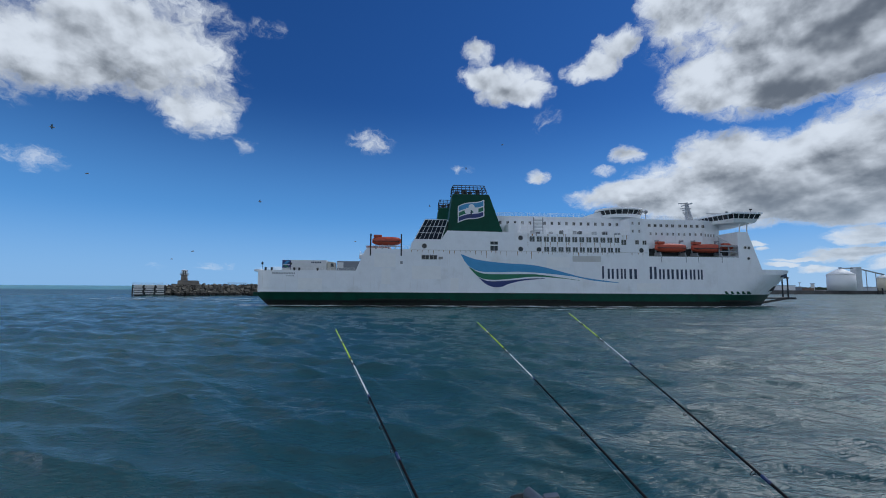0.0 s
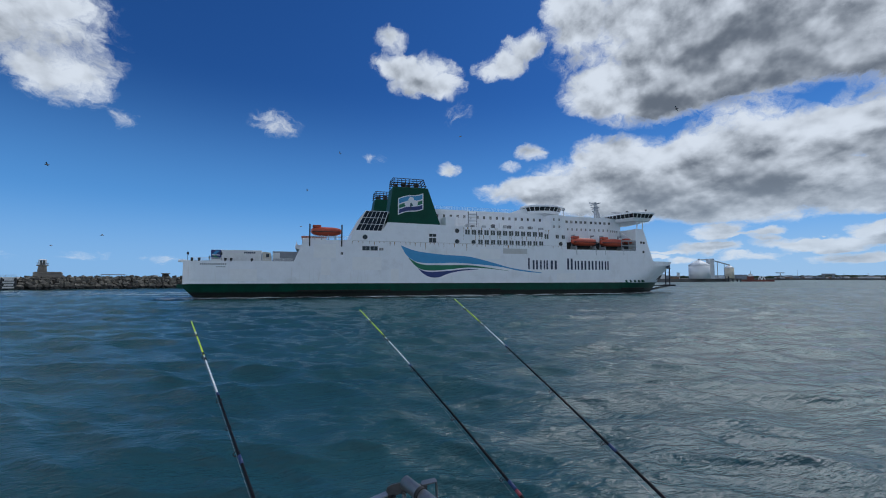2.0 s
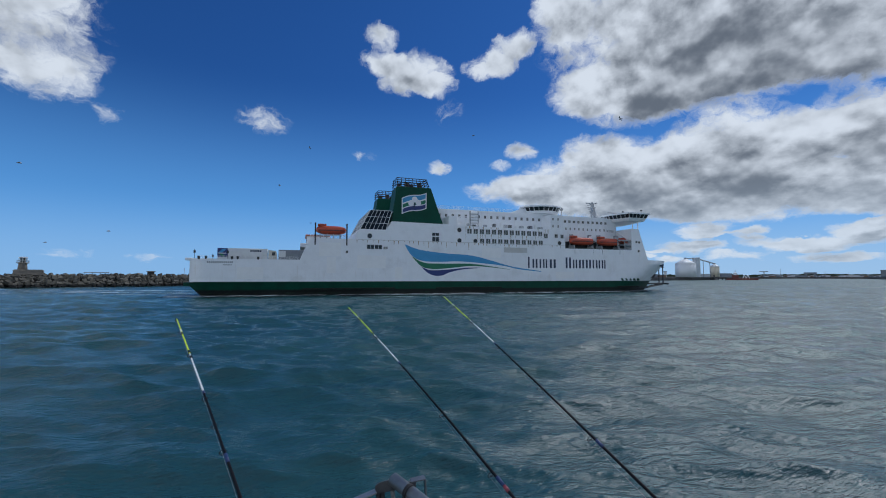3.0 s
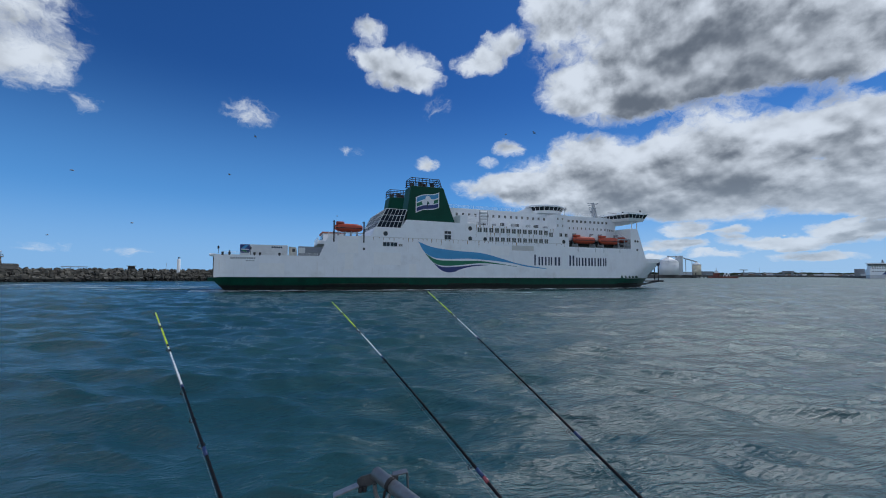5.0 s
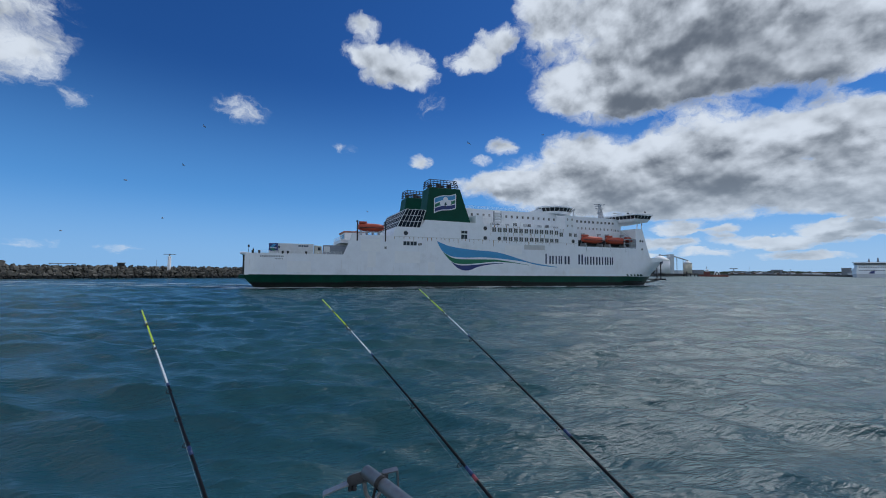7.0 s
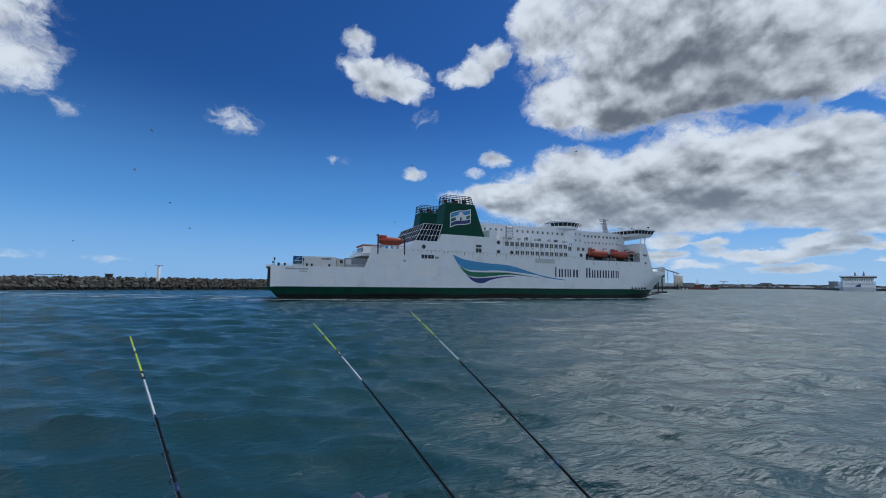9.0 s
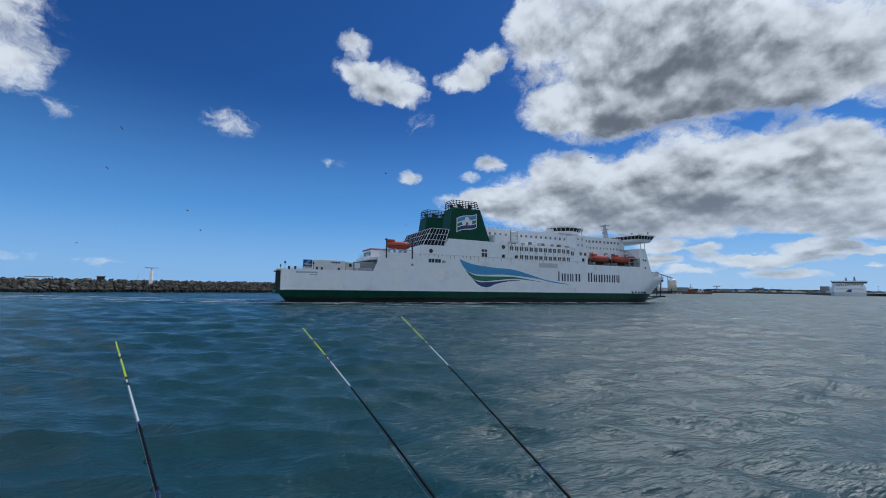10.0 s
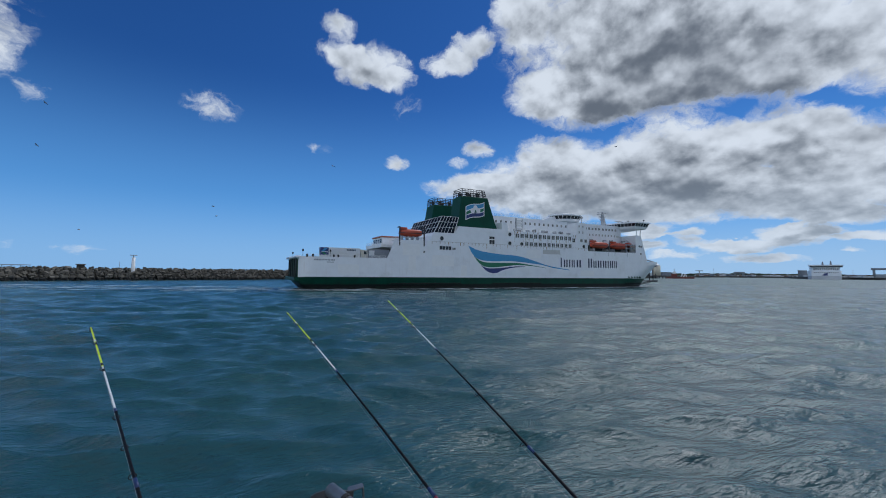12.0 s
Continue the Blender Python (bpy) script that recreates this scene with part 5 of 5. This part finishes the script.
def make_sheds():
    rng = random.Random(31)
    mats = (SHED_PALE, SHED_GREY, SHED_BROWN, SHED_PALE, SHED_GREY)
    for k in range(46):
        az = -50.3 - 0.36 * k + rng.uniform(-0.15, 0.15)
        near = -60.2 > az > -62.9
        r = rng.uniform(1420, 1560) if -60 > az else rng.uniform(1850, 1990)
        if -52 < az:
            r = rng.uniform(1500, 1700)
        s = thing("shed", "low harbour shed with a shallow pitched roof", "shed", Matrix.Translation(polar(az, r, 5.4)) @ pose(0, 0, 0, 0, 0, az + rng.uniform(-25, 25)), "harbour sheds")
        w, h, d = rng.uniform(9, 34), rng.uniform(2.2, 5.6), rng.uniform(12, 25)
        bm = B()
        box(bm, -w / 2, w / 2, -d / 2, d / 2, 0, h)
        part("wall", bm, mats[k % 5], s)
        bm = B()
        prism(bm, [(-w / 2 - 0.4, h), (w / 2 + 0.4, h), (0, h + w * 0.06)], -d / 2 - 0.4, d / 2 + 0.4)
        part("roof", bm, mats[(k + 2) % 5], s)
        bm = B()
        box(bm, -w * 0.2, w * 0.15, -d / 2 - 0.15, -d / 2 + 0.1, 0, h * 0.6)
        part("door", bm, SHED_GREY if k % 2 else SHED_PALE, s)
    # sheds and tanks beside the silos
    for k, (az, r, w, h) in enumerate(((-38.8, 720, 26, 6), (-39.9, 735, 12, 4.5), (-40.6, 740, 18, 3.0), (-45.3, 850, 14, 5), (-47.2, 985, 22, 7), (-41.2, 760, 4, 9))):
        s = thing("quay_shed", "low pale shed on the harbour quay", "shed", Matrix.Translation(polar(az, r, 5.0)) @ pose(0, 0, 0, 0, 0, az), "quay sheds")
        bm = B()
        box(bm, -w / 2, w / 2, -5, 5, 0, h, 0.1)
        part("wall", bm, mats[k % 5], s)
        bm = B()
        box(bm, -w / 2 - 0.4, w / 2 + 0.4, -5.4, 5.4, h, h + 0.5)
        part("roof", bm, SHED_GREY, s)
    for az, r, h in ((-52.1, 1650, 22), (-55.6, 1850, 16), (-57.3, 1860, 15), (-63.6, 1480, 18), (-38.5, 745, 12), (-40.2, 760, 10)):
        p = thing("lamp_mast", "tall thin harbour lighting mast", "mast", Matrix.Translation(polar(az, r, 5.0 if r < 1000 else 5.5)), "harbour masts")
        bm = B()
        tube(bm, (0, 0, 0), (0, 0, h), 0.45, 0.2, 6)
        part("pole", bm, STEEL_GREY, p)
        bm = B()
        box(bm, -1.6, 1.6, -0.4, 0.4, h, h + 0.8)
        part("lamp_head", bm, STEEL_GREY, p)


def make_gantry():
    g = thing("link_span_gantry", "grey lifting gantry of a ferry berth", "gantry", Matrix.Translation(polar(-54.48, 1760, 5.4)) @ pose(0, 0, 0, 0, 0, -54.5))
    for x in (-11, 11):
        bm = B()
        box(bm, x - 3.2, x + 3.2, -4, 4, 0, 9, 0.2)
        part("leg", bm, SHED_GREY, g)
    bm = B()
    box(bm, -16, 16, -5, 5, 9, 14.5, 0.2)
    part("beam", bm, SHED_GREY, g)


def make_moored_ferry():
    f = thing("moored_ferry", "white passenger ferry with a dark bridge, moored far off", "ship", Matrix.Translation(polar(-61.6, 1295)) @ pose(0, 0, 0, 0, 0, -61.6 + 8))
    bm = B()
    slab(bm, [(-24, 0), (26, -8), (30, 20), (24, 110), (-18, 110), (-26, 20)], -2, 8)
    part("hull", bm, SHED_PALE, f)
    bm = B()
    slab(bm, [(-24, 0), (26, -8), (30, 20), (24, 110), (-18, 110), (-26, 20)], 8, 20)
    part("side", bm, HOUSE_WHITE, f)
    bm = B()
    slab(bm, [(-22, 2), (24, -6), (27, 20), (22, 100), (-16, 100), (-23, 20)], 20, 28)
    part("house", bm, HOUSE_WHITE, f)
    bm = B()
    slab(bm, [(-27, -1), (28, -10), (31, 8), (-27, 14)], 28, 31.5)
    bridge = part("bridge", bm, GLASS_DARK, f)
    bm = B()
    slab(bm, [(-28, -2), (29, -11), (32, 9), (-28, 15)], 31.5, 33.5)
    part("bridge_roof", bm, HOUSE_WHITE, bridge)
    for x, h in ((-2, 41), (12, 43)):
        bm = B()
        tube(bm, (x, 14, 33), (x, 16, h), 2.2, 1.0, 10)
        part("mast", bm, SHED_GREY, f)
    for z in (22.5, 25.5, 15.5):
        for k in range(12):
            bm = B()
            x = -19 + 3.6 * k
            y = 2 - 8 * (x + 22) / 46 if z > 20 else -8 * (x + 24) / 50
            box(bm, x - 1.1, x + 1.1, y - 0.2, y + 0.4, z - 0.7, z + 0.7)
            part("window", bm, GLASS_DARK, f)
    bm = B()
    prism(bm, [(-6, 9), (9, 9), (4, 15), (-2, 14)], -4.4, -1.6)
    part("bow_mark", bm, NAVY, f)


def make_workboat():
    w = thing("dredger", "red and white work ship with a yellow crane, moored far off", "ship", Matrix.Translation(polar(-48.7, 915)) @ pose(0, 0, 0, 0, 0, -48.7))
    bm = B()
    slab(bm, [(-22, -5), (18, -5), (24, 0), (18, 5), (-22, 5)], -1.5, 3.2)
    part("hull", bm, SHIP_RED, w)
    bm = B()
    box(bm, -14, -4, -4, 4, 3.2, 9.0, 0.2)
    part("house", bm, SHIP_RED, w)
    bm = B()
    box(bm, -12, -6, -3, 3, 9.0, 13.0, 0.2)
    part("wheelhouse", bm, HOUSE_WHITE, w)
    bm = B()
    tube(bm, (-9, 0, 13), (-9, 0, 19), 0.6, 0.3, 8)
    part("mast", bm, STEEL_GREY, w)
    for x in (4, 9):
        bm = B()
        tube(bm, (x - 2, 0, 3.2), (x, 0, 9.5), 0.7, seg=8)
        tube(bm, (x + 2.4, 0, 3.2), (x, 0, 9.5), 0.7, seg=8)
        part("white_frame", bm, HOUSE_WHITE, w)
    d = thing("dolphin_jetty", "dark mooring jetty on piles", "jetty", Matrix.Translation(polar(-46.4, 872)) @ pose(0, 0, 0, 0, 0, -46.4))
    bm = B()
    box(bm, -10, 14, -3, 3, 4.0, 5.5, 0.1)
    part("deck", bm, QUAY, d)
    for x in (-9, -4, 2, 8, 13):
        bm = B()
        tube(bm, (x, -2, -3), (x, -2, 9.0 if x < 0 else 4.0), 0.9, seg=8)
        part("pile", bm, STEEL_DARK, d)
    g = thing("harbour_crane", "small dark quay crane far off", "crane", Matrix.Translation(polar(-50.7, 1480, 5.2)) @ pose(0, 0, 0, 0, 0, -50.7))
    bm = B()
    tube(bm, (0, 0, 0), (0, 0, 15), 1.2, seg=8)
    part("tower", bm, STEEL_GREY, g)
    bm = B()
    box(bm, -10, 9, -1.2, 1.2, 14, 16.2)
    part("jib", bm, STEEL_GREY, g)
    e = thing("berth_portal", "dark blue grey lifting portal of a ferry berth", "gantry", Matrix.Translation(polar(-65.6, 1420, 5.4)) @ pose(0, 0, 0, 0, 0, -65))
    for x in (-14, 14):
        bm = B()
        box(bm, x - 2.4, x + 2.4, -4, 4, 0, 18, 0.2)
        part("leg", bm, SHED_GREY, e)
    bm = B()
    box(bm, -19, 19, -5, 5, 18, 22.5, 0.2)
    part("beam", bm, SHED_GREY, e)
    bm = B()
    box(bm, -11.5, 11.5, -3, 3, 0, 8, 0.2)
    part("ramp", bm, STEEL_GREY, e)
    h = thing("silo_house", "dark blue grey block beside the moored ferry", "building", Matrix.Translation(polar(-59.85, 1440, 5.4)) @ pose(0, 0, 0, 0, 0, -60))
    bm = B()
    box(bm, -9, 9, -8, 8, 0, 16, 0.2)
    part("wall", bm, SHED_GREY, h)
    bm = B()
    box(bm, -9.6, 9.6, -8.6, 8.6, 16, 17.2, 0.2)
    part("roof", bm, STEEL_GREY, h)


make_shore()
make_tank("storage_tank", -43.35, 800, 15.2, 21.5, 8.5, 5.0, "large white domed storage tank on the quay")
make_tank("small_tank", -46.22, 892, 7.4, 18.5, 4.6, 5.0, "small cream storage tank on the quay", CREAM_PAINT)
make_conveyor()
make_sheds()
make_gantry()
make_moored_ferry()
make_workboat()


# ======== jetty underfoot: deck, rail, rods, steel bracket ========
def make_jetty():
    bm = B()
    box(bm, -14, 16, -9, 0.95, 4.0, 4.45, 0.05)
    tagged(new("jetty_deck", mesh_of("jetty_deck", bm, CONCRETE)), "grey concrete jetty deck", "jetty", kind="structure")
    bm = B()
    for x in (-12, -4, 4, 12):
        for y in (-7.5, -0.5):
            tube(bm, (x, y, -4), (x, y, 4.05), 0.45, seg=14)
    tagged(new("jetty_piles", mesh_of("jetty_piles", bm, CONCRETE)), "round concrete jetty piles", "pile", kind="structure")
    r = thing("jetty_railing", "galvanised steel railing along the jetty edge", "railing")
    for z in (5.16, 4.85):
        bm = B()
        tube(bm, (-12, 0.80, z), (14, 0.80, z), 0.024, seg=10)
        part("rail", bm, GALVANISED, r)
    for k in range(14):
        bm = B()
        tube(bm, (-12 + 2 * k, 0.80, 4.44), (-12 + 2 * k, 0.80, 5.17), 0.026, seg=10)
        part("post", bm, GALVANISED, r)


def make_rod(tip, mark, bands, bow, red, label):
    """A rod from its tip through the ring at mark, down over the rail to the deck."""
    tip, mark = Vector(tip), Vector(mark)
    way = (mark - tip).normalized()
    span = (mark - tip).length
    total = (tip.z - 4.47) / -way.z
    rod = thing("fishing_rod", label, "fishing rod", Matrix.Translation(tip + way * total), "rods on the rail")
    up = Vector((0, 0, 1)) - way * way.z
    up.normalize()
    base = tip + way * total

    def at(d):
        # slight bend under the pull of the line
        q = d / span
        rise = 4 * bow * (q - q * q) if q < 1 else -4 * bow * (q - 1)
        return tip + way * d + up * rise - base

    def radius(d):
        return 0.0018 + 0.0025 * min(d, 2.0)

    def run(name, d0, d1, mat, extra=0.0, n=6, tag=""):
        bm = B()
        side = way.cross(up)
        rings = []
        for i in range(n + 1):
            d = d0 + (d1 - d0) * i / n
            r = radius(d) + extra
            rings.append([bm.verts.new(at(d) + (up * math.sin(q) + side * math.cos(q)) * r) for q in (2 * math.pi * k / 10 for k in range(10))])
        for a, b in zip(rings, rings[1:]):
            for k in range(10):
                bm.faces.new((a[k], a[(k + 1) % 10], b[(k + 1) % 10], b[k]))
        bm.faces.new(rings[0][::-1])
        bm.faces.new(rings[-1])
        return part(name, bm, mat, rod, tag, True)

    b1, b2, b3 = bands
    run("tip_section", 0.0, b1, ROD_YELLOW, 0.0007, 6, "fluorescent yellow tip")
    run("white_section", b1, b2, ROD_WHITE, 0.0, 6, "white painted section")
    run("blank", b2, total, ROD_BLACK, 0.0, 10, "black carbon blank")
    for d, mat in ((b1 * 0.38, ROD_WHITE), (b1 * 0.40 + 0.02, ROD_BLACK), (b1 - 0.012, ROD_BLACK), (b1 + 0.03, ROD_BLACK), (b2, ROD_BLUE)):
        run("whipping", d - 0.008, d + 0.008, mat, 0.0014, 1)
    run("whipping", b3 - 0.024, b3 + 0.010, ROD_BLUE, 0.0012, 1, "blue thread wrapping")
    if red:
        run("whipping", b3 + 0.012, b3 + 0.034, ROD_RED, 0.0012, 1, "red thread wrapping")
    run("ferrule", b3 + 0.42, b3 + 0.47, GALVANISED, 0.001, 1)
    for d in (0.0, b1 * 0.40, b1, b2 + 0.02, (b2 + b3) / 2, b3 - 0.05, b3 + 0.5):
        r = 0.0055 + 0.004 * min(d, 2.0)
        c = at(d) - up * (radius(d) + r)
        bm = B()
        side = way.cross(up)
        n = 14
        for k in range(n):
            a0, a1 = 2 * math.pi * k / n, 2 * math.pi * (k + 1) / n
            tube(bm, c + (up * math.sin(a0) + side * math.cos(a0)) * r, c + (up * math.sin(a1) + side * math.cos(a1)) * r, 0.0014, seg=5)
        tube(bm, at(d) + way * 0.02 - up * radius(d), c - up * r * 0.4, 0.0012, seg=5)
        part("line_ring", bm, STEEL_DARK, rod)
    bm = B()
    for a, b in zip((0.0, b1, b2, (b2 + b3) / 2, b3 - 0.05, b3 + 0.5), (b1, b2, (b2 + b3) / 2, b3 - 0.05, b3 + 0.5, b3 + 1.2)):
        if b < total:
            pa, pb = (at(q) - up * (radius(q) + 0.009 + 0.008 * min(q, 2.0)) for q in (a, b))
            tube(bm, pa, pb, 0.0003, seg=4)
    part("fishing_line", bm, STEEL_GREY, rod, "thin clear nylon line")
    return rod


def make_bracket():
    k = thing("rod_rest", "worn galvanised steel tube with a flat cross bar and hooked ends", "rod rest")
    tip, way = Vector((0.236, 2.076, 5.168)), Vector((0.128, -0.206, -0.036)).normalized()
    end = tip + way * 1.62
    bm = B()
    tube(bm, tip, end, 0.030, seg=24)
    bmesh.ops.bevel(bm, geom=[e for e in bm.edges if e.calc_face_angle(0) > 1.2], offset=0.005, segments=2, affect="EDGES")
    body = part("tube", bm, GALVANISED, k, "", True)
    # the tube is closed; a black disc gives the shade of its bore
    bm = B()
    tube(bm, tip - way * 0.001, tip + way * 0.004, 0.027, seg=20)
    part("bore_shade", bm, RUBBER, body)
    bm = B()
    tube(bm, tip + way * 0.105, tip + way * 0.125, 0.0330, seg=20)
    q = tip + way * 0.115
    tube(bm, q + Vector((-0.03, -0.02, -0.01)), q + Vector((-0.055, -0.03, -0.12)), 0.006, seg=6)
    part("cable_tie", bm, RUBBER, k)
    def strip(a, b, wide, thick, name, mat, tilt=0.0):
        a, b = Vector(a), Vector(b)
        d = (b - a).normalized()
        flat = Vector((0, 1, 0)) - d * d.y
        flat.normalize()
        nrm = d.cross(flat)
        bm = B()
        vs = []
        for p in (a, b):
            for s, t in ((-1, -1), (1, -1), (1, 1), (-1, 1)):
                vs.append(bm.verts.new(p + flat * s * wide / 2 + nrm * t * thick / 2))
        for f in ((0, 1, 2, 3), (7, 6, 5, 4), (0, 4, 5, 1), (1, 5, 6, 2), (2, 6, 7, 3), (3, 7, 4, 0)):
            bm.faces.new([vs[i] for i in f])
        bmesh.ops.bevel(bm, geom=bm.edges[:], offset=thick * 0.3, segments=2, affect="EDGES")
        return part(name, bm, mat, k)

    dull = material("dull_steel", (0.11, 0.115, 0.12), 0.45, 0.7, 5.0, 0.3, 0.001)
    # upright plate through the tube's mouth, with a bent strap bolted to each end
    bm = B()
    prism(bm, [(0.149, 5.109), (0.152, 5.148), (0.172, 5.158), (0.222, 5.166), (0.300, 5.150), (0.345, 5.140), (0.342, 5.100), (0.236, 5.119), (0.172, 5.104)], 2.078, 2.088)
    bmesh.ops.bevel(bm, geom=bm.edges[:], offset=0.002, segments=2, affect="EDGES")
    part("cross_plate", bm, dull, k)
    a, b, c = Vector((0.045, 2.06, 5.098)), Vector((0.155, 2.075, 5.124)), Vector((0.05, 2.06, 5.02))
    strip(a, b, 0.045, 0.006, "strap", GALVANISED)
    strip(a + Vector((0, 0, 0.002)), c, 0.045, 0.006, "hook", GALVANISED)
    a, b, c, d = Vector((0.322, 2.10, 5.142)), Vector((0.390, 2.10, 5.150)), Vector((0.398, 2.10, 5.03)), Vector((0.330, 2.10, 5.07))
    strip(a, b, 0.045, 0.006, "strap", GALVANISED)
    strip(b, c, 0.045, 0.006, "hook", GALVANISED)
    strip(a, d, 0.045, 0.006, "hook", GALVANISED)
    bm = B()
    n, c = 16, Vector((0.270, 2.06, 5.125))
    for i in range(n):
        a0, a1 = math.pi * (1 + i / n), math.pi * (1 + (i + 1) / n)
        tube(bm, c + Vector((0.040 * math.cos(a0), 0, 0.085 * math.sin(a0))), c + Vector((0.040 * math.cos(a1), 0, 0.085 * math.sin(a1))), 0.010, seg=8)
    part("u_bolt", bm, GALVANISED, k)
    for x in (0.165, 0.185):
        bm = B()
        tube(bm, (x, 2.072, 5.112), (x, 2.072, 5.090), 0.010, seg=6)
        part("bolt", bm, STEEL_DARK, k)
    bm = B()
    box(bm, end.x - 0.05, end.x + 0.05, end.y - 0.06, end.y + 0.06, 4.44, end.z + 0.03, 0.006)
    part("foot_post", bm, GALVANISED, k)
    return k


make_jetty()
make_rod((-0.719, 2.111, 5.935), (-0.314, 1.330, 5.616), (0.325, 0.60, 0.935), 0.005, False, "black beach rod with yellow white tip and two blue wraps")
make_rod((0.022, 2.394, 5.953), (0.483, 1.308, 5.478), (0.325, 0.585, 1.27), 0.012, True, "black beach rod with yellow and white tip, red wrap")
make_rod((0.588, 2.525, 6.000), (0.885, 1.381, 5.530), (0.32, 0.575, 1.27), 0.007, False, "black beach rod with yellow and white tip, blue wrap")
make_bracket()


# ======== foam, gulls ========
def make_foam():
    hull = thing("hull_foam", "thin white foam along the ferry's waterline", "foam", kind="stuff")
    bm = B()
    rng = random.Random(2)
    prev = None
    for k in range(140):
        u = -6 + 1.27 * k
        edge = 14 - half_breadth(max(u, 3), 0.3)
        w = 1.4 + 2.6 * abs(noise.noise(Vector((u * 0.11, 0, 7)))) + (1.6 if u > 160 else 0) + (1.2 if u < 2 else 0)
        h = 0.42 + 0.12 * noise.noise(Vector((u * 0.2, 1, 2)))
        cur = [bm.verts.new((u, edge + 0.25, h + 0.12)), bm.verts.new((u, edge - w * 0.5, h)), bm.verts.new((u, edge - w, h - 0.12))]
        if prev:
            for i in range(2):
                bm.faces.new((prev[i], cur[i], cur[i + 1], prev[i + 1]))
        prev = cur
    part("foam_strip", bm, FOAM, hull, "", True)
    wake = thing("wake_foam", "pale foam streaks left on the water by the ferry", "foam", kind="stuff")
    for shift, wide in ((0, 1.6), (9, 1.1), (21, 1.8), (-12, 0.7)):
        bm = B()
        prev = None
        for k in range(150):
            x = -150 + 1.4 * k
            y = 137 + shift - 0.36 * x + 3.0 * noise.noise(Vector((x * 0.02, shift, 0)))
            w = wide * (0.5 + abs(noise.noise(Vector((x * 0.05, shift, 5)))))
            cur = [bm.verts.new((x, y - w, 0.40)), bm.verts.new((x, y + w, 0.40))]
            if prev:
                bm.faces.new((prev[0], cur[0], cur[1], prev[1]))
            prev = cur
        part("foam_streak", bm, FOAM, wake)
    return hull, wake


hull_foam, wake_foam = make_foam()


def make_gull():
    g = thing("gull", "grey white gull gliding over the harbour", "bird", None, "gulls")
    bm = B()
    lathe(bm, [(0.01, -0.28), (0.05, -0.2), (0.075, 0.0), (0.06, 0.16), (0.035, 0.24), (0.008, 0.3)], 10)
    bm.transform(Matrix.Rotation(radians(90), 4, "Y"))
    part("body", bm, GULL_WHITE, g, "", True)
    for s in (-1, 1):
        bm = B()
        pts = [(0.12, 0.03, 0.02), (0.16, 0.30, 0.13), (0.03, 0.68, 0.06), (-0.05, 0.66, 0.06), (0.0, 0.28, 0.12), (-0.1, 0.03, 0.02)]
        bm.faces.new([bm.verts.new((x, s * y, z)) for x, y, z in pts])
        bmesh.ops.solidify(bm, geom=bm.faces[:], thickness=0.02)
        part("wing", bm, GULL_WHITE, g)
    return g


# azimuth, elevation, distance at the start; speed sideways and up (m/s)
GULL_PATHS = [(44, 15.5, 70, -3.0, 0.2), (41, 11.5, 80, 4.0, -0.3), (24, 10.5, 75, -5.0, 0.5), (31, 4.0, 90, 3.0, 0.4), (-8, 19, 85, 4.5, 0.0), (-3, 16, 95, -4.0, 0.3), (12, 6.0, 110, 5.0, 0.6), (-52, 20, 70, -6.0, 0.0), (33, 3.0, 120, 2.0, 0.2), (2, 11, 100, -3.5, 0.3)]
first_gull = make_gull()
gulls = [first_gull] + [copy_thing(first_gull, Matrix.Identity(4)) for _ in GULL_PATHS[1:]]

# ======== what moves ========
RADAR_TURN, RADAR_START = 123.0, 14.0     # degrees a second
# seconds, stern place, heading
FERRY_ROWS = [(0, -55.69, 125.87, 4.5), (1, -51.0, 127.12, 5.0), (2, -46.18, 128.41, 5.3), (3, -41.49, 129.78, 5.4), (5, -31.89, 133.08, 5.45), (6, -27.0, 135.0, 5.45), (6.5, -24.6, 135.9, 5.45), (8.5, -15.07, 138.4, 5.65), (9.5, -10.36, 139.0, 6.02), (10.5, -5.65, 139.42, 6.4), (12, 1.38, 140.11, 7.0)]


def motions():
    for ob, local in [(ferry, Matrix.Identity(4)), (hull_foam, Matrix.Identity(4))] + freight:
        walk(ob, [(t, pose(x, y, 0, 0, 0, a) @ local) for t, x, y, a in FERRY_ROWS])
    walk(radar_bar, [(0.5 * k, pose(0, 0, 0, 0, 0, RADAR_START + RADAR_TURN * 0.5 * k)) for k in range(25)])
    walk(water, [(t, pose(-0.45 * t, -1.15 * t, 0)) for t in (0.0, 12.0)])
    for ob, (az, el, r, side, up) in zip(gulls, GULL_PATHS):
        p = polar(az, r * math.cos(radians(el)), EYE + r * math.sin(radians(el)))
        across = Vector((math.cos(radians(az)), math.sin(radians(az)), 0))
        turn = az if side > 0 else az + 180
        walk(ob, [(t, pose(*(p + across * side * t + Vector((0, 0, up * t))), 12, 0, turn)) for t in (0.0, 12.0)])


motions()
